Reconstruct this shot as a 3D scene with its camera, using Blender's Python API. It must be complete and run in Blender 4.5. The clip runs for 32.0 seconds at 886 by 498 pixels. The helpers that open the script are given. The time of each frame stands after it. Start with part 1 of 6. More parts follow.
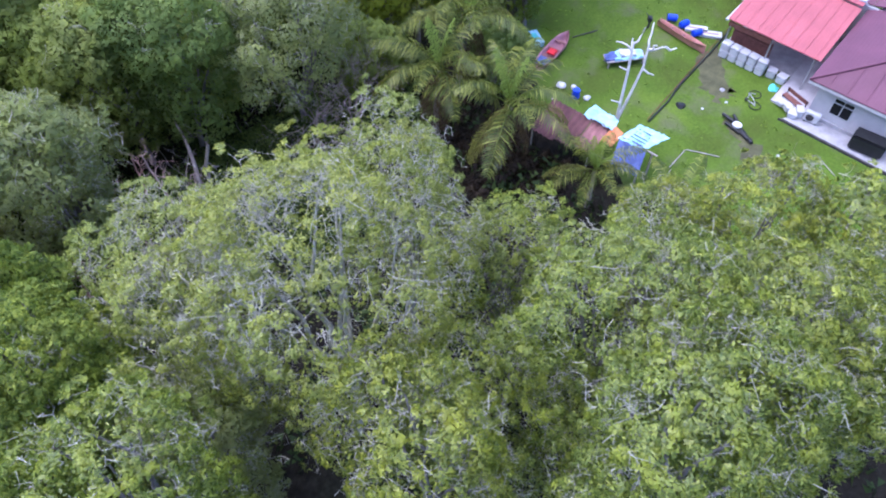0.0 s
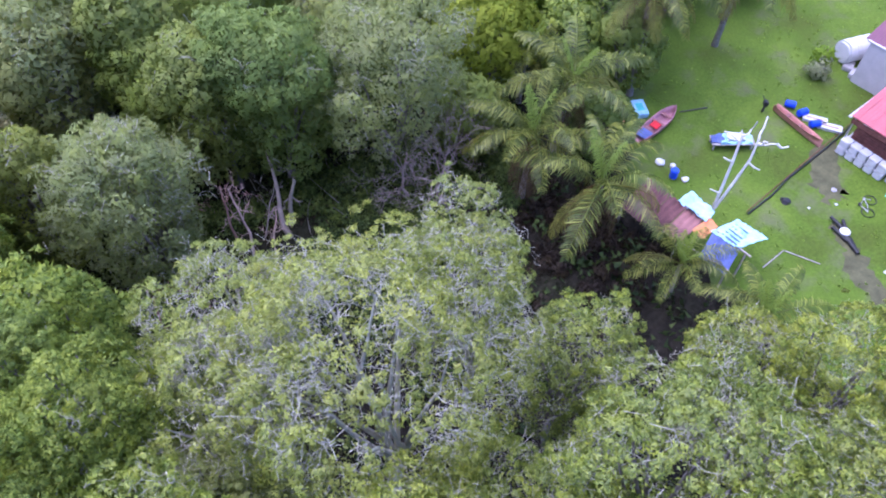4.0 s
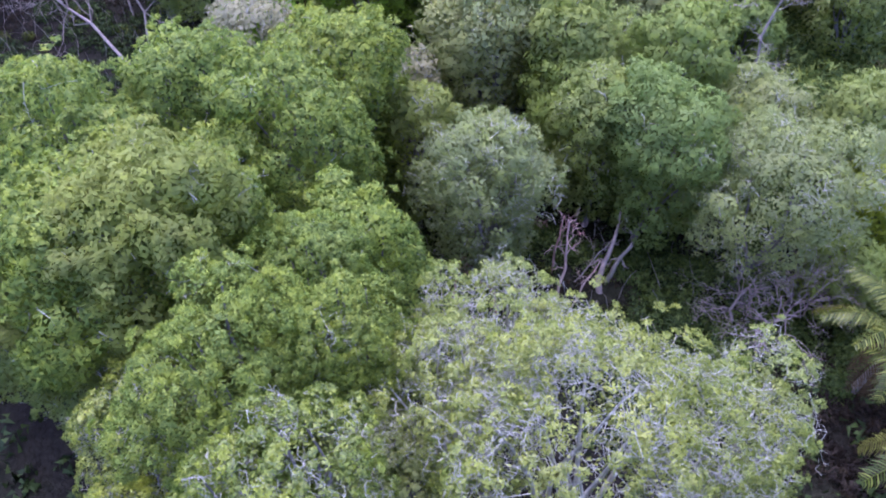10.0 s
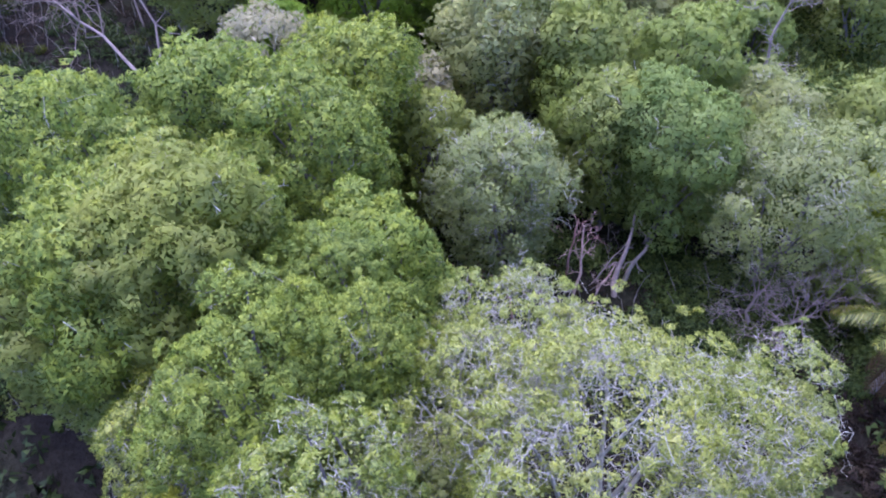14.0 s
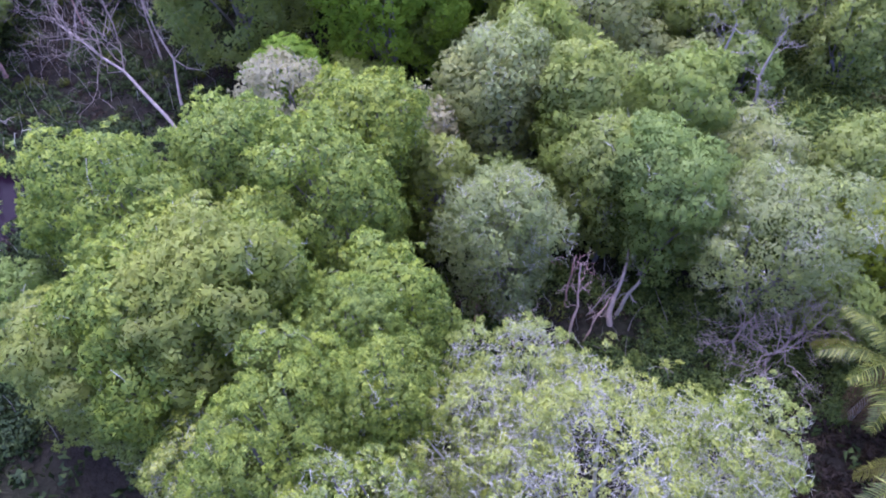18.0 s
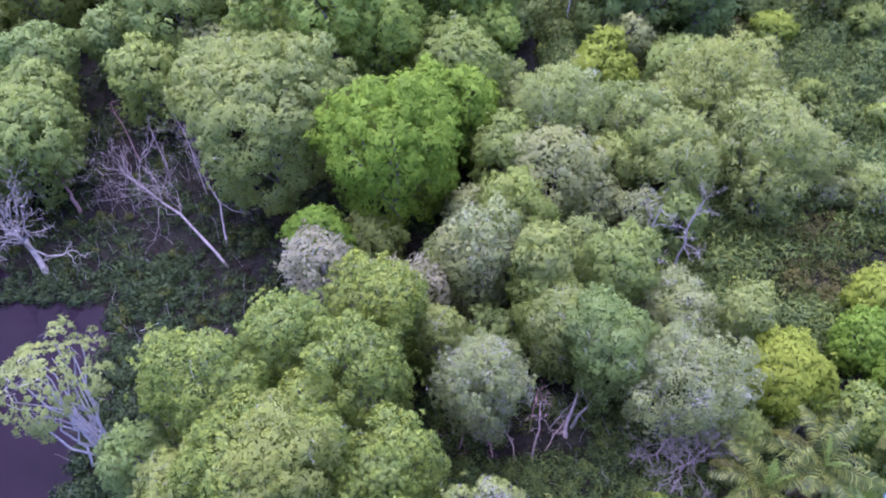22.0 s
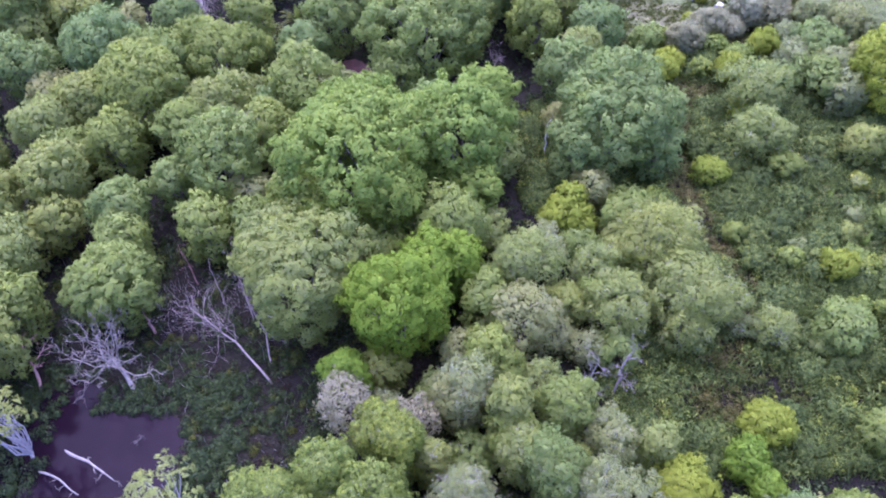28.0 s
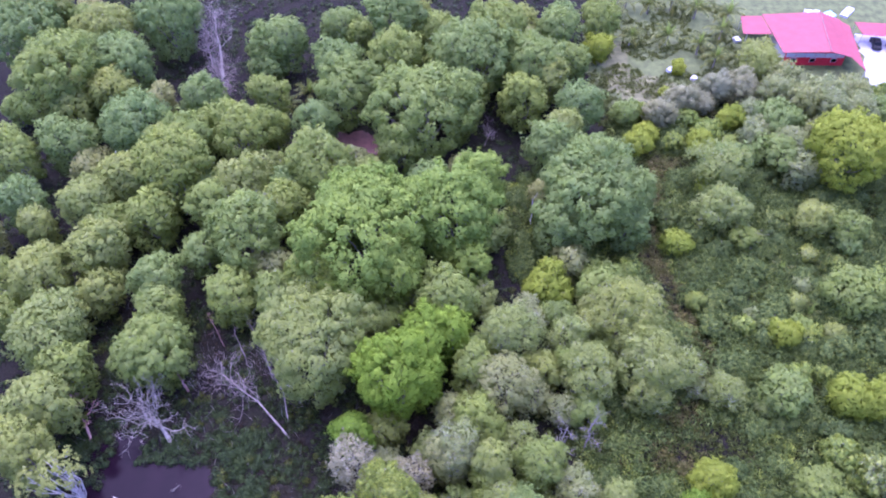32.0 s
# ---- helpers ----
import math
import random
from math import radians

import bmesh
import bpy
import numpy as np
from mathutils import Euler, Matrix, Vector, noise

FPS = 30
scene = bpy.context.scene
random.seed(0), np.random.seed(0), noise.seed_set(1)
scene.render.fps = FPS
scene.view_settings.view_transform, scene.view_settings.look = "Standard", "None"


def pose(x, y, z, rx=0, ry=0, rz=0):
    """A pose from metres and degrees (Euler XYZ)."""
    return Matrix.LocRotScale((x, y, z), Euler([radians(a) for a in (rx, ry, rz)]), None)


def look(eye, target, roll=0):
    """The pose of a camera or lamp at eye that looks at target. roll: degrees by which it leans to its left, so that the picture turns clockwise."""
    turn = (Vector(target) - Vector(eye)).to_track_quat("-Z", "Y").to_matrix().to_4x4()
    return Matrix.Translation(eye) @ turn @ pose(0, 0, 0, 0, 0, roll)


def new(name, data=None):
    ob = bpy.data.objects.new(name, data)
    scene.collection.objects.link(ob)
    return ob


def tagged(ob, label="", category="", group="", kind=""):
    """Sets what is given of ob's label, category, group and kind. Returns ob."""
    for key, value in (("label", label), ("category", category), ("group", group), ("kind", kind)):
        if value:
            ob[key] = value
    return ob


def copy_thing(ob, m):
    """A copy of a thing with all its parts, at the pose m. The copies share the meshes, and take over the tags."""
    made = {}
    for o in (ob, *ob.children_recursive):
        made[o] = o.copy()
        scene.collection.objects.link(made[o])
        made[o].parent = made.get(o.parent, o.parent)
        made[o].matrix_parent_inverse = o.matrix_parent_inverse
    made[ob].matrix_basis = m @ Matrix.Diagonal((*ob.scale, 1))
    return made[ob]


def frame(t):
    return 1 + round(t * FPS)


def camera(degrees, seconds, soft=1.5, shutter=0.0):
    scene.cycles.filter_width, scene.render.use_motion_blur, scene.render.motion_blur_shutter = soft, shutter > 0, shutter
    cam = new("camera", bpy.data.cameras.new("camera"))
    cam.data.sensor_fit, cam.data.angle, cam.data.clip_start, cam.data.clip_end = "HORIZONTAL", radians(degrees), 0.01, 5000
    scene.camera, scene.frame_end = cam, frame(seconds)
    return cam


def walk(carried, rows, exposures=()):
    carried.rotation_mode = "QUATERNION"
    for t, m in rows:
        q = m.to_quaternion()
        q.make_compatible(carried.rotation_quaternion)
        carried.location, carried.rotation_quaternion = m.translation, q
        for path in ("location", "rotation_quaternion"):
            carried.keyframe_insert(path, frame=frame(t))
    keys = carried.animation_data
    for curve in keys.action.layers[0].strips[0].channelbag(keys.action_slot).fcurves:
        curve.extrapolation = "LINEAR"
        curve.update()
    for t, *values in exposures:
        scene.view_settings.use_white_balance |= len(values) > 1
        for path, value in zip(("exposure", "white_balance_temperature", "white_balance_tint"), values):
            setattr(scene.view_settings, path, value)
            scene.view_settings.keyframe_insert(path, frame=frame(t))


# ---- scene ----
cam = camera(61.8, 32.0, soft=2.0)
PATH = [
    (0, (0.000, 0.000, 29.997), (4.473, 3.804, 21.902), 0.21),
    (0.5, (0.188, 0.111, 30.277), (4.663, 3.923, 22.188), 0.04),
    (1, (0.396, 0.267, 30.512), (4.880, 4.088, 22.431), -0.08),
    (1.5, (0.633, 0.473, 30.774), (5.126, 4.292, 22.697), -0.14),
    (2, (0.936, 0.680, 30.970), (5.433, 4.504, 22.898), -0.29),
    (2.5, (1.262, 0.856, 31.012), (5.760, 4.701, 22.951), -0.61),
    (3, (1.560, 1.116, 30.993), (6.055, 4.994, 22.945), -0.50),
    (3.5, (1.922, 1.262, 30.918), (5.890, 5.741, 22.906), -0.05),
    (4, (2.149, 1.432, 30.865), (5.925, 6.111, 22.874), 0.12),
    (4.5, (2.399, 1.652, 30.691), (5.132, 7.077, 22.748), 1.22),
    (6.5, (3.028, 1.767, 30.778), (4.355, 7.878, 22.975), 1.04),
    (7, (3.069, 1.765, 30.745), (3.813, 8.012, 22.971), 1.40),
    (7.5, (3.040, 1.761, 30.699), (3.650, 8.072, 22.966), 1.38),
    (8, (3.016, 1.806, 30.745), (3.054, 8.167, 23.030), 2.04),
    (8.5, (2.983, 1.764, 30.823), (3.003, 8.156, 23.133), 1.78),
    (9, (2.961, 1.679, 30.896), (2.961, 8.107, 23.236), 1.44),
    (9.5, (2.939, 1.646, 30.935), (2.912, 8.099, 23.296), 1.11),
    (10, (2.872, 1.669, 30.947), (2.841, 8.139, 23.322), 0.92),
    (10.5, (2.830, 1.703, 30.942), (2.777, 8.186, 23.328), 0.65),
    (11, (2.739, 1.736, 30.950), (2.687, 8.226, 23.343), 0.54),
    (11.5, (2.685, 1.774, 30.962), (2.610, 8.264, 23.355), 0.31),
    (12, (2.551, 1.792, 30.979), (2.494, 8.283, 23.372), 0.34),
    (12.5, (2.476, 1.789, 31.017), (2.415, 8.283, 23.412), 0.23),
    (13, (2.440, 1.724, 31.048), (2.369, 8.229, 23.454), 0.07),
    (13.5, (2.422, 1.673, 31.085), (2.330, 8.181, 23.493), -0.24),
    (14, (2.403, 1.655, 31.084), (2.297, 8.169, 23.498), -0.43),
    (14.5, (2.329, 1.644, 31.046), (2.224, 8.173, 23.472), -0.55),
    (16.5, (2.078, 1.586, 30.991), (1.968, 8.131, 23.431), -0.56),
    (17, (2.006, 1.595, 31.083), (1.908, 8.120, 23.506), -0.41),
    (17.5, (2.054, 1.550, 32.194), (1.946, 8.053, 24.597), -0.42),
    (18, (2.227, 1.473, 34.220), (2.091, 7.968, 26.618), -0.68),
    (18.5, (2.242, 1.339, 36.006), (2.124, 7.862, 28.427), -0.79),
    (19, (2.159, 1.240, 37.967), (2.061, 7.766, 30.391), -0.76),
    (19.5, (2.193, 1.135, 40.082), (2.088, 7.641, 32.489), -0.88),
    (20, (2.210, 1.032, 42.232), (2.110, 7.519, 34.621), -0.81),
    (20.5, (2.283, 0.919, 44.361), (2.178, 7.396, 36.743), -0.88),
    (21, (2.336, 0.772, 46.219), (2.232, 7.251, 38.602), -0.82),
    (21.5, (2.437, 0.747, 48.088), (2.332, 7.207, 40.456), -0.77),
    (22, (2.501, 0.643, 50.222), (2.411, 7.105, 42.591), -0.63),
    (22.5, (2.632, 0.557, 52.361), (2.539, 7.012, 44.724), -0.59),
    (23, (2.751, 0.452, 54.668), (2.651, 6.897, 47.023), -0.57),
    (23.5, (2.814, 0.402, 56.661), (2.714, 6.833, 49.003), -0.51),
    (24, (2.866, 0.275, 59.004), (2.769, 6.695, 51.337), -0.40),
    (24.5, (2.933, 0.230, 61.006), (2.838, 6.635, 53.327), -0.31),
    (25, (2.960, 0.149, 63.299), (2.869, 6.546, 55.613), -0.23),
    (25.5, (3.018, 0.092, 65.196), (2.922, 6.485, 57.508), -0.23),
    (26, (2.984, 0.016, 67.259), (2.895, 6.405, 59.567), -0.11),
    (26.5, (2.995, -0.138, 69.269), (2.911, 6.257, 61.581), -0.04),
    (28.5, (3.483, -0.444, 76.278), (3.357, 5.937, 68.579), -0.16),
    (29, (3.632, -0.485, 78.336), (3.508, 5.896, 70.638), -0.09),
    (29.5, (3.872, -0.506, 80.251), (3.735, 5.873, 72.551), -0.13),
    (30, (4.098, -0.676, 82.595), (3.948, 5.707, 74.899), -0.17),
    (30.5, (4.215, -0.862, 84.413), (4.060, 5.526, 76.721), -0.12),
    (31, (4.371, -1.050, 86.620), (4.203, 5.339, 78.929), -0.20),
    (31.5, (4.609, -1.386, 88.464), (4.425, 5.015, 80.783), -0.33),
    (32, (4.790, -1.506, 90.679), (4.599, 4.889, 82.994), -0.36),
]
walk(cam, [(t, look(eye, target, roll)) for t, eye, target, roll in PATH], [(0, 1.42, 4980, 29), (4, 1.54, 4950, 38), (7, 1.60, 4790, 44), (13, 1.70, 4850, 46), (17, 1.74, 4860, 47), (19.5, 1.86, 4810, 53), (24, 1.90, 4800, 57), (32, 1.90, 4770, 62)])

# ---- light: bright thin overcast ----
world = bpy.data.worlds.new("sky")
scene.world = world
world.use_nodes = True
wn = world.node_tree.nodes
sky = wn.new("ShaderNodeTexSky")
sky.sky_type, sky.sun_disc = "NISHITA", False
sky.sun_elevation, sky.sun_rotation = radians(71), radians(-20)
sky.air_density, sky.dust_density = 1.0, 3.0
wn["Background"].inputs[1].default_value = 0.15
world.node_tree.links.new(sky.outputs[0], wn["Background"].inputs[0])
sun_data = bpy.data.lights.new("sun", "SUN")
sun_data.energy, sun_data.angle, sun_data.color = 1.6, radians(95), (1.0, 0.92, 0.68)
sun = new("sun", sun_data)
sun.matrix_world = look((0, 0, 100), (9, -24, 25))

rng = np.random.default_rng(7)


# ---- materials ----
def material(name, rough=0.8, spec=0.3):
    m = bpy.data.materials.new(name)
    m.use_nodes = True
    nt = m.node_tree
    b = nt.nodes["Principled BSDF"]
    b.inputs["Roughness"].default_value = rough
    b.inputs["Specular IOR Level"].default_value = spec
    return m, nt, b


def ramp(nt, fac, stops):
    r = nt.nodes.new("ShaderNodeValToRGB")
    while len(r.color_ramp.elements) < len(stops):
        r.color_ramp.elements.new(0.5)
    for e, (p, c) in zip(r.color_ramp.elements, stops):
        e.position, e.color = p, (*c, 1)
    nt.links.new(fac, r.inputs[0])
    return r.outputs[0]


def noise_fac(nt, scale, detail=4.0, rough=0.6):
    co = nt.nodes.new("ShaderNodeTexCoord")
    n = nt.nodes.new("ShaderNodeTexNoise")
    n.inputs["Scale"].default_value, n.inputs["Detail"].default_value, n.inputs["Roughness"].default_value = scale, detail, rough
    nt.links.new(co.outputs["Object"], n.inputs["Vector"])
    return n.outputs[0]


def mixed(nt, fac, a, b, mode="MIX"):
    m = nt.nodes.new("ShaderNodeMix")
    m.data_type, m.blend_type = "RGBA", mode
    for v, s in ((fac, m.inputs[0]), (a, m.inputs[6]), (b, m.inputs[7])):
        if hasattr(v, "links"):
            nt.links.new(v, s)
        elif isinstance(v, tuple):
            s.default_value = (*v, 1)
        else:
            s.default_value = v
    return m.outputs[2]


def bump(nt, b, fac, strength, distance):
    n = nt.nodes.new("ShaderNodeBump")
    n.inputs["Strength"].default_value, n.inputs["Distance"].default_value = strength, distance
    nt.links.new(fac, n.inputs["Height"])
    nt.links.new(n.outputs[0], b.inputs["Normal"])


def plain(name, base, rough=0.7, scale=3.0, vary=0.25, metal=0.0, relief=0.0, spec=0.3):
    """A painted or natural surface: two scales of uneven tone."""
    m, nt, b = material(name, rough, spec)
    b.inputs["Metallic"].default_value = metal
    dark = tuple(c * (1 - vary) for c in base)
    light = tuple(min(1, c * (1 + vary)) for c in base)
    wide = ramp(nt, noise_fac(nt, scale), ((0.3, dark), (0.7, light)))
    fine = ramp(nt, noise_fac(nt, scale * 9), ((0.3, (1 - vary / 2,) * 3), (0.7, (1, 1, 1))))
    nt.links.new(mixed(nt, 1.0, wide, fine, "MULTIPLY"), b.inputs["Base Color"])
    if relief:
        bump(nt, b, noise_fac(nt, scale * 9), 0.6, relief)
    return m


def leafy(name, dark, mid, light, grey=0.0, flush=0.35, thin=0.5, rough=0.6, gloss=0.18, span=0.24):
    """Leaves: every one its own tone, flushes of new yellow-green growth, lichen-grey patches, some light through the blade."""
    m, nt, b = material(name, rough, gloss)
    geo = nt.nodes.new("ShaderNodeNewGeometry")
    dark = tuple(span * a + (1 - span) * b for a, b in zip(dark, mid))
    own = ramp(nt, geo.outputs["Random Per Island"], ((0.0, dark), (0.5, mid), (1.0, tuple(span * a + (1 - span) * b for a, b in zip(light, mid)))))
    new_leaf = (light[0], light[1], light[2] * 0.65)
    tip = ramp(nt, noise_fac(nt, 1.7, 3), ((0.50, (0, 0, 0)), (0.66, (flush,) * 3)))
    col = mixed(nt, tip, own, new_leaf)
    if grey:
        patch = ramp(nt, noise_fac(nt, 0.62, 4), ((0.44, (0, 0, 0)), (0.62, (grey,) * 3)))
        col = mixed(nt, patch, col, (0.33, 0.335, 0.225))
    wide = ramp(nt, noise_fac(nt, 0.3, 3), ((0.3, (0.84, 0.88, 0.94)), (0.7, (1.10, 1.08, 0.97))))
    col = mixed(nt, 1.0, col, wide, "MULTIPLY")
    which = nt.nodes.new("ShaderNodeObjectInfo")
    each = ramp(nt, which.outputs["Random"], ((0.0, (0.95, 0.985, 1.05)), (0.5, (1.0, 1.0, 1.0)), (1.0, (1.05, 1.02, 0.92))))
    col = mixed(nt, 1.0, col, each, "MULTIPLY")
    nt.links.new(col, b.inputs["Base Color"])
    tr = nt.nodes.new("ShaderNodeBsdfTranslucent")
    nt.links.new(col, tr.inputs[0])
    mix = nt.nodes.new("ShaderNodeMixShader")
    mix.inputs[0].default_value = thin
    nt.links.new(b.outputs[0], mix.inputs[1])
    nt.links.new(tr.outputs[0], mix.inputs[2])
    nt.links.new(mix.outputs[0], nt.nodes["Material Output"].inputs[0])
    return m


LEAF = {
    "green": leafy("leaf_green", (0.108, 0.16, 0.038), (0.252, 0.322, 0.064), (0.405, 0.48, 0.066), 0.12),
    "lush": leafy("leaf_lush", (0.078, 0.130, 0.016), (0.208, 0.290, 0.038), (0.425, 0.490, 0.066), 0.08, 0.65, gloss=0.4, span=0.8),
    "bright": leafy("leaf_bright", (0.092, 0.173, 0.014), (0.208, 0.322, 0.026), (0.350, 0.478, 0.042), flush=0.35, span=0.4),
    "yellow": leafy("leaf_yellow", (0.150, 0.190, 0.018), (0.300, 0.365, 0.034), (0.430, 0.495, 0.050)),
    "pale": leafy("leaf_pale", (0.134, 0.17, 0.048), (0.284, 0.338, 0.075), (0.435, 0.492, 0.074), 0.14),
    "silver": leafy("leaf_silver", (0.140, 0.182, 0.028), (0.285, 0.340, 0.056), (0.485, 0.525, 0.095), 0.15, 0.45, rough=0.36, gloss=0.6, span=0.85),
    "grey": leafy("leaf_grey", (0.180, 0.205, 0.068), (0.312, 0.345, 0.108), (0.450, 0.470, 0.145), 0.25, 0.4),
    "ash": leafy("leaf_ash", (0.205, 0.200, 0.108), (0.330, 0.318, 0.165), (0.440, 0.415, 0.220), 0.45, 0.1),
    "dun": leafy("leaf_dun", (0.19, 0.2, 0.098), (0.335, 0.35, 0.17), (0.47, 0.48, 0.24), 0.3, 0.2),
    "dark": leafy("leaf_dark", (0.100, 0.158, 0.042), (0.218, 0.304, 0.076), (0.355, 0.440, 0.092), 0.12),
    "olive": leafy("leaf_olive", (0.080, 0.122, 0.014), (0.210, 0.272, 0.034), (0.470, 0.520, 0.075), 0.12, 0.75, rough=0.34, gloss=0.6, span=0.9),
    "bare": leafy("leaf_bare", (0.15, 0.19, 0.05), (0.29, 0.34, 0.085), (0.42, 0.47, 0.12), 0.1, 0.5),
    # undergrowth green taken far down: the shade on the swamp is in this colour
    "swamp": leafy("leaf_swamp_shaded", (0.014, 0.026, 0.010), (0.034, 0.058, 0.017), (0.085, 0.122, 0.030), thin=0.3, span=0.8),
    "plume": leafy("leaf_plume", (0.15, 0.186, 0.056), (0.285, 0.34, 0.082), (0.435, 0.5, 0.082), 0.14, 0.5),
    "misty": leafy("leaf_misty", (0.16, 0.19, 0.074), (0.288, 0.333, 0.112), (0.44, 0.49, 0.112), 0.28, 0.45),
    "fresh": leafy("leaf_fresh", (0.110, 0.176, 0.026), (0.242, 0.345, 0.054), (0.400, 0.500, 0.074), 0.06, 0.4, span=0.35),
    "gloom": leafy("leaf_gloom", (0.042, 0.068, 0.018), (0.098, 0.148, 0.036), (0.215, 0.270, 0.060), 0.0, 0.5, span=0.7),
    "litter": leafy("leaf_litter", (0.020, 0.014, 0.010), (0.050, 0.036, 0.026), (0.115, 0.085, 0.050)),
    "weed": leafy("leaf_weed", (0.038, 0.052, 0.009), (0.084, 0.108, 0.019), (0.19, 0.214, 0.038), span=0.6),
    "turf": leafy("leaf_turf", (0.11, 0.16, 0.02), (0.18, 0.26, 0.035), (0.26, 0.34, 0.06)),
    "dry": leafy("leaf_dry", (0.08, 0.072, 0.022), (0.165, 0.15, 0.044), (0.3, 0.27, 0.08)),
    "reed": leafy("leaf_reed", (0.032, 0.056, 0.012), (0.074, 0.114, 0.026), (0.185, 0.235, 0.048), flush=0.6, span=0.7),
    "fern": leafy("leaf_fern", (0.050, 0.086, 0.020), (0.125, 0.178, 0.040), (0.280, 0.335, 0.070), flush=0.6, span=0.8),
    "palm": leafy("leaf_palm", (0.04, 0.062, 0.009), (0.096, 0.13, 0.018), (0.36, 0.39, 0.07), rough=0.42, gloss=0.45, span=0.9),
    "palm_yellow": leafy("leaf_palm_yellow", (0.085, 0.085, 0.016), (0.175, 0.18, 0.035), (0.36, 0.35, 0.08), rough=0.45),
    "palm_dry": leafy("leaf_palm_dry", (0.06, 0.042, 0.026), (0.115, 0.080, 0.046), (0.25, 0.185, 0.09)),
    "palm_young": leafy("leaf_palm_young", (0.12, 0.18, 0.03), (0.25, 0.34, 0.055), (0.38, 0.46, 0.11), rough=0.42),
}
BARK = plain("bark", (0.22, 0.20, 0.185), 0.9, 2.0, 0.35, relief=0.02)
TWIG = plain("grey_twig", (0.47, 0.455, 0.37), 0.9, 2.0, 0.3)
PALE_LIMB = plain("pale_bare_limb", (0.47, 0.44, 0.40), 0.9, 2.0, 0.2)
DEADWOOD = plain("dead_wood", (0.27, 0.245, 0.205), 0.9, 2.0, 0.3)


# ---- mesh tools ----
def mesh_from(name, verts, faces, mat, smooth=False, normals=None):
    """verts (n, 3); faces: one array (m, k) of k-sided faces, or a list of such arrays."""
    faces = [np.asarray(a) for a in (faces if isinstance(faces, list) else [faces])]
    me = bpy.data.meshes.new(name)
    loops = np.concatenate([a.ravel() for a in faces])
    sizes = np.concatenate([np.full(len(a), a.shape[1]) for a in faces])
    me.vertices.add(len(verts))
    me.vertices.foreach_set("co", np.ascontiguousarray(verts, dtype=np.float32).ravel())
    me.loops.add(len(loops))
    me.loops.foreach_set("vertex_index", loops.astype(np.int32))
    me.polygons.add(len(sizes))
    me.polygons.foreach_set("loop_start", np.r_[0, np.cumsum(sizes)[:-1]].astype(np.int32))
    me.update(calc_edges=True)
    if smooth or normals is not None:
        me.polygons.foreach_set("use_smooth", np.ones(len(sizes), dtype=bool))
    if normals is not None:
        me.attributes.new("custom_normal", "FLOAT_VECTOR", "POINT").data.foreach_set("vector", np.ascontiguousarray(normals, dtype=np.float32).ravel())
    me.materials.append(mat)
    return me


def link_part(name, me, parent, label=""):
    ob = new(name, me)
    ob.parent = parent
    return tagged(ob, label)


def part(name, bm, mat, parent, label=""):
    me = bpy.data.meshes.new(name)
    bm.to_mesh(me)
    bm.free()
    me.materials.append(mat)
    return link_part(name, me, parent, label)


def empty(name, x, y, z=0.0, rz=0.0):
    ob = new(name)
    ob.empty_display_size = 0.3
    ob.matrix_world = pose(x, y, z, 0, 0, rz)
    return ob


def unit(v):
    return v / np.maximum(np.linalg.norm(v, axis=-1, keepdims=True), 1e-9)


def leaves(pos, out, length, width, spread=0.7, lift=0.35, quad=True, own=0.3):
    """Leaf blades at pos whose faces look along out: four-cornered, or three-cornered for crowns that stay far off.
    Returns vertices, faces and the soft normals of the spray they belong to."""
    n = len(pos)
    face = unit(out + spread * rng.normal(size=(n, 3)))
    way = unit(unit(np.cross(face, rng.normal(size=(n, 3)))) + lift * out)
    side = unit(np.cross(face, way))
    way = np.cross(side, face)
    ln = length * rng.uniform(0.7, 1.3, (n, 1))
    wd = width * rng.uniform(0.7, 1.3, (n, 1))
    if quad:
        v = np.stack([pos - way * ln * 0.5, pos - side * wd * 0.5, pos + way * ln * 0.5, pos + side * wd * 0.5], 1)
    else:
        v = np.stack([pos + side * wd * 0.5 - way * ln * 0.3, pos - side * wd * 0.5 - way * ln * 0.3, pos + way * ln * 0.7], 1)
    k = v.shape[1]
    soft = np.repeat(unit(out * 0.85 + face * own), k, 0)
    return v.reshape(-1, 3), np.arange(k * n).reshape(-1, k), soft


def tubes(chains, sides=5):
    """chains: list of (points (k, 3), radii (k,)); returns vertices and quads of tapered, capped tubes."""
    V, F, off = [], [], 0
    ang = np.arange(sides) * 2 * np.pi / sides
    for pts, rad in chains:
        pts, rad = np.asarray(pts, float), np.asarray(rad, float)
        k = len(pts)
        way = unit(np.gradient(pts, axis=0))
        ref = np.where(np.abs(way[:, 2:3]) > 0.9, [[1.0, 0, 0]], [[0, 0, 1.0]])
        a = unit(np.cross(way, ref))
        b = np.cross(way, a)
        ring = pts[:, None] + rad[:, None, None] * (np.cos(ang)[None, :, None] * a[:, None] + np.sin(ang)[None, :, None] * b[:, None])
        V.append(ring.reshape(-1, 3))
        i = np.arange(k - 1)[:, None] * sides
        j = np.arange(sides)[None]
        j2 = (j + 1) % sides
        F.append(np.stack([i + j, i + j2, i + sides + j2, i + sides + j], -1).reshape(-1, 4) + off)
        off += k * sides
    return np.concatenate(V), np.concatenate(F)


def wander(a, b, k, bend):
    """A crooked line of k points from a to b."""
    a, b = np.asarray(a, float), np.asarray(b, float)
    s = np.linspace(0, 1, k)[:, None]
    off = np.cumsum(rng.normal(size=(k, 3)), 0) * bend / np.sqrt(k)
    off -= off[-1] * s
    off[0] = 0
    return a + (b - a) * s + off


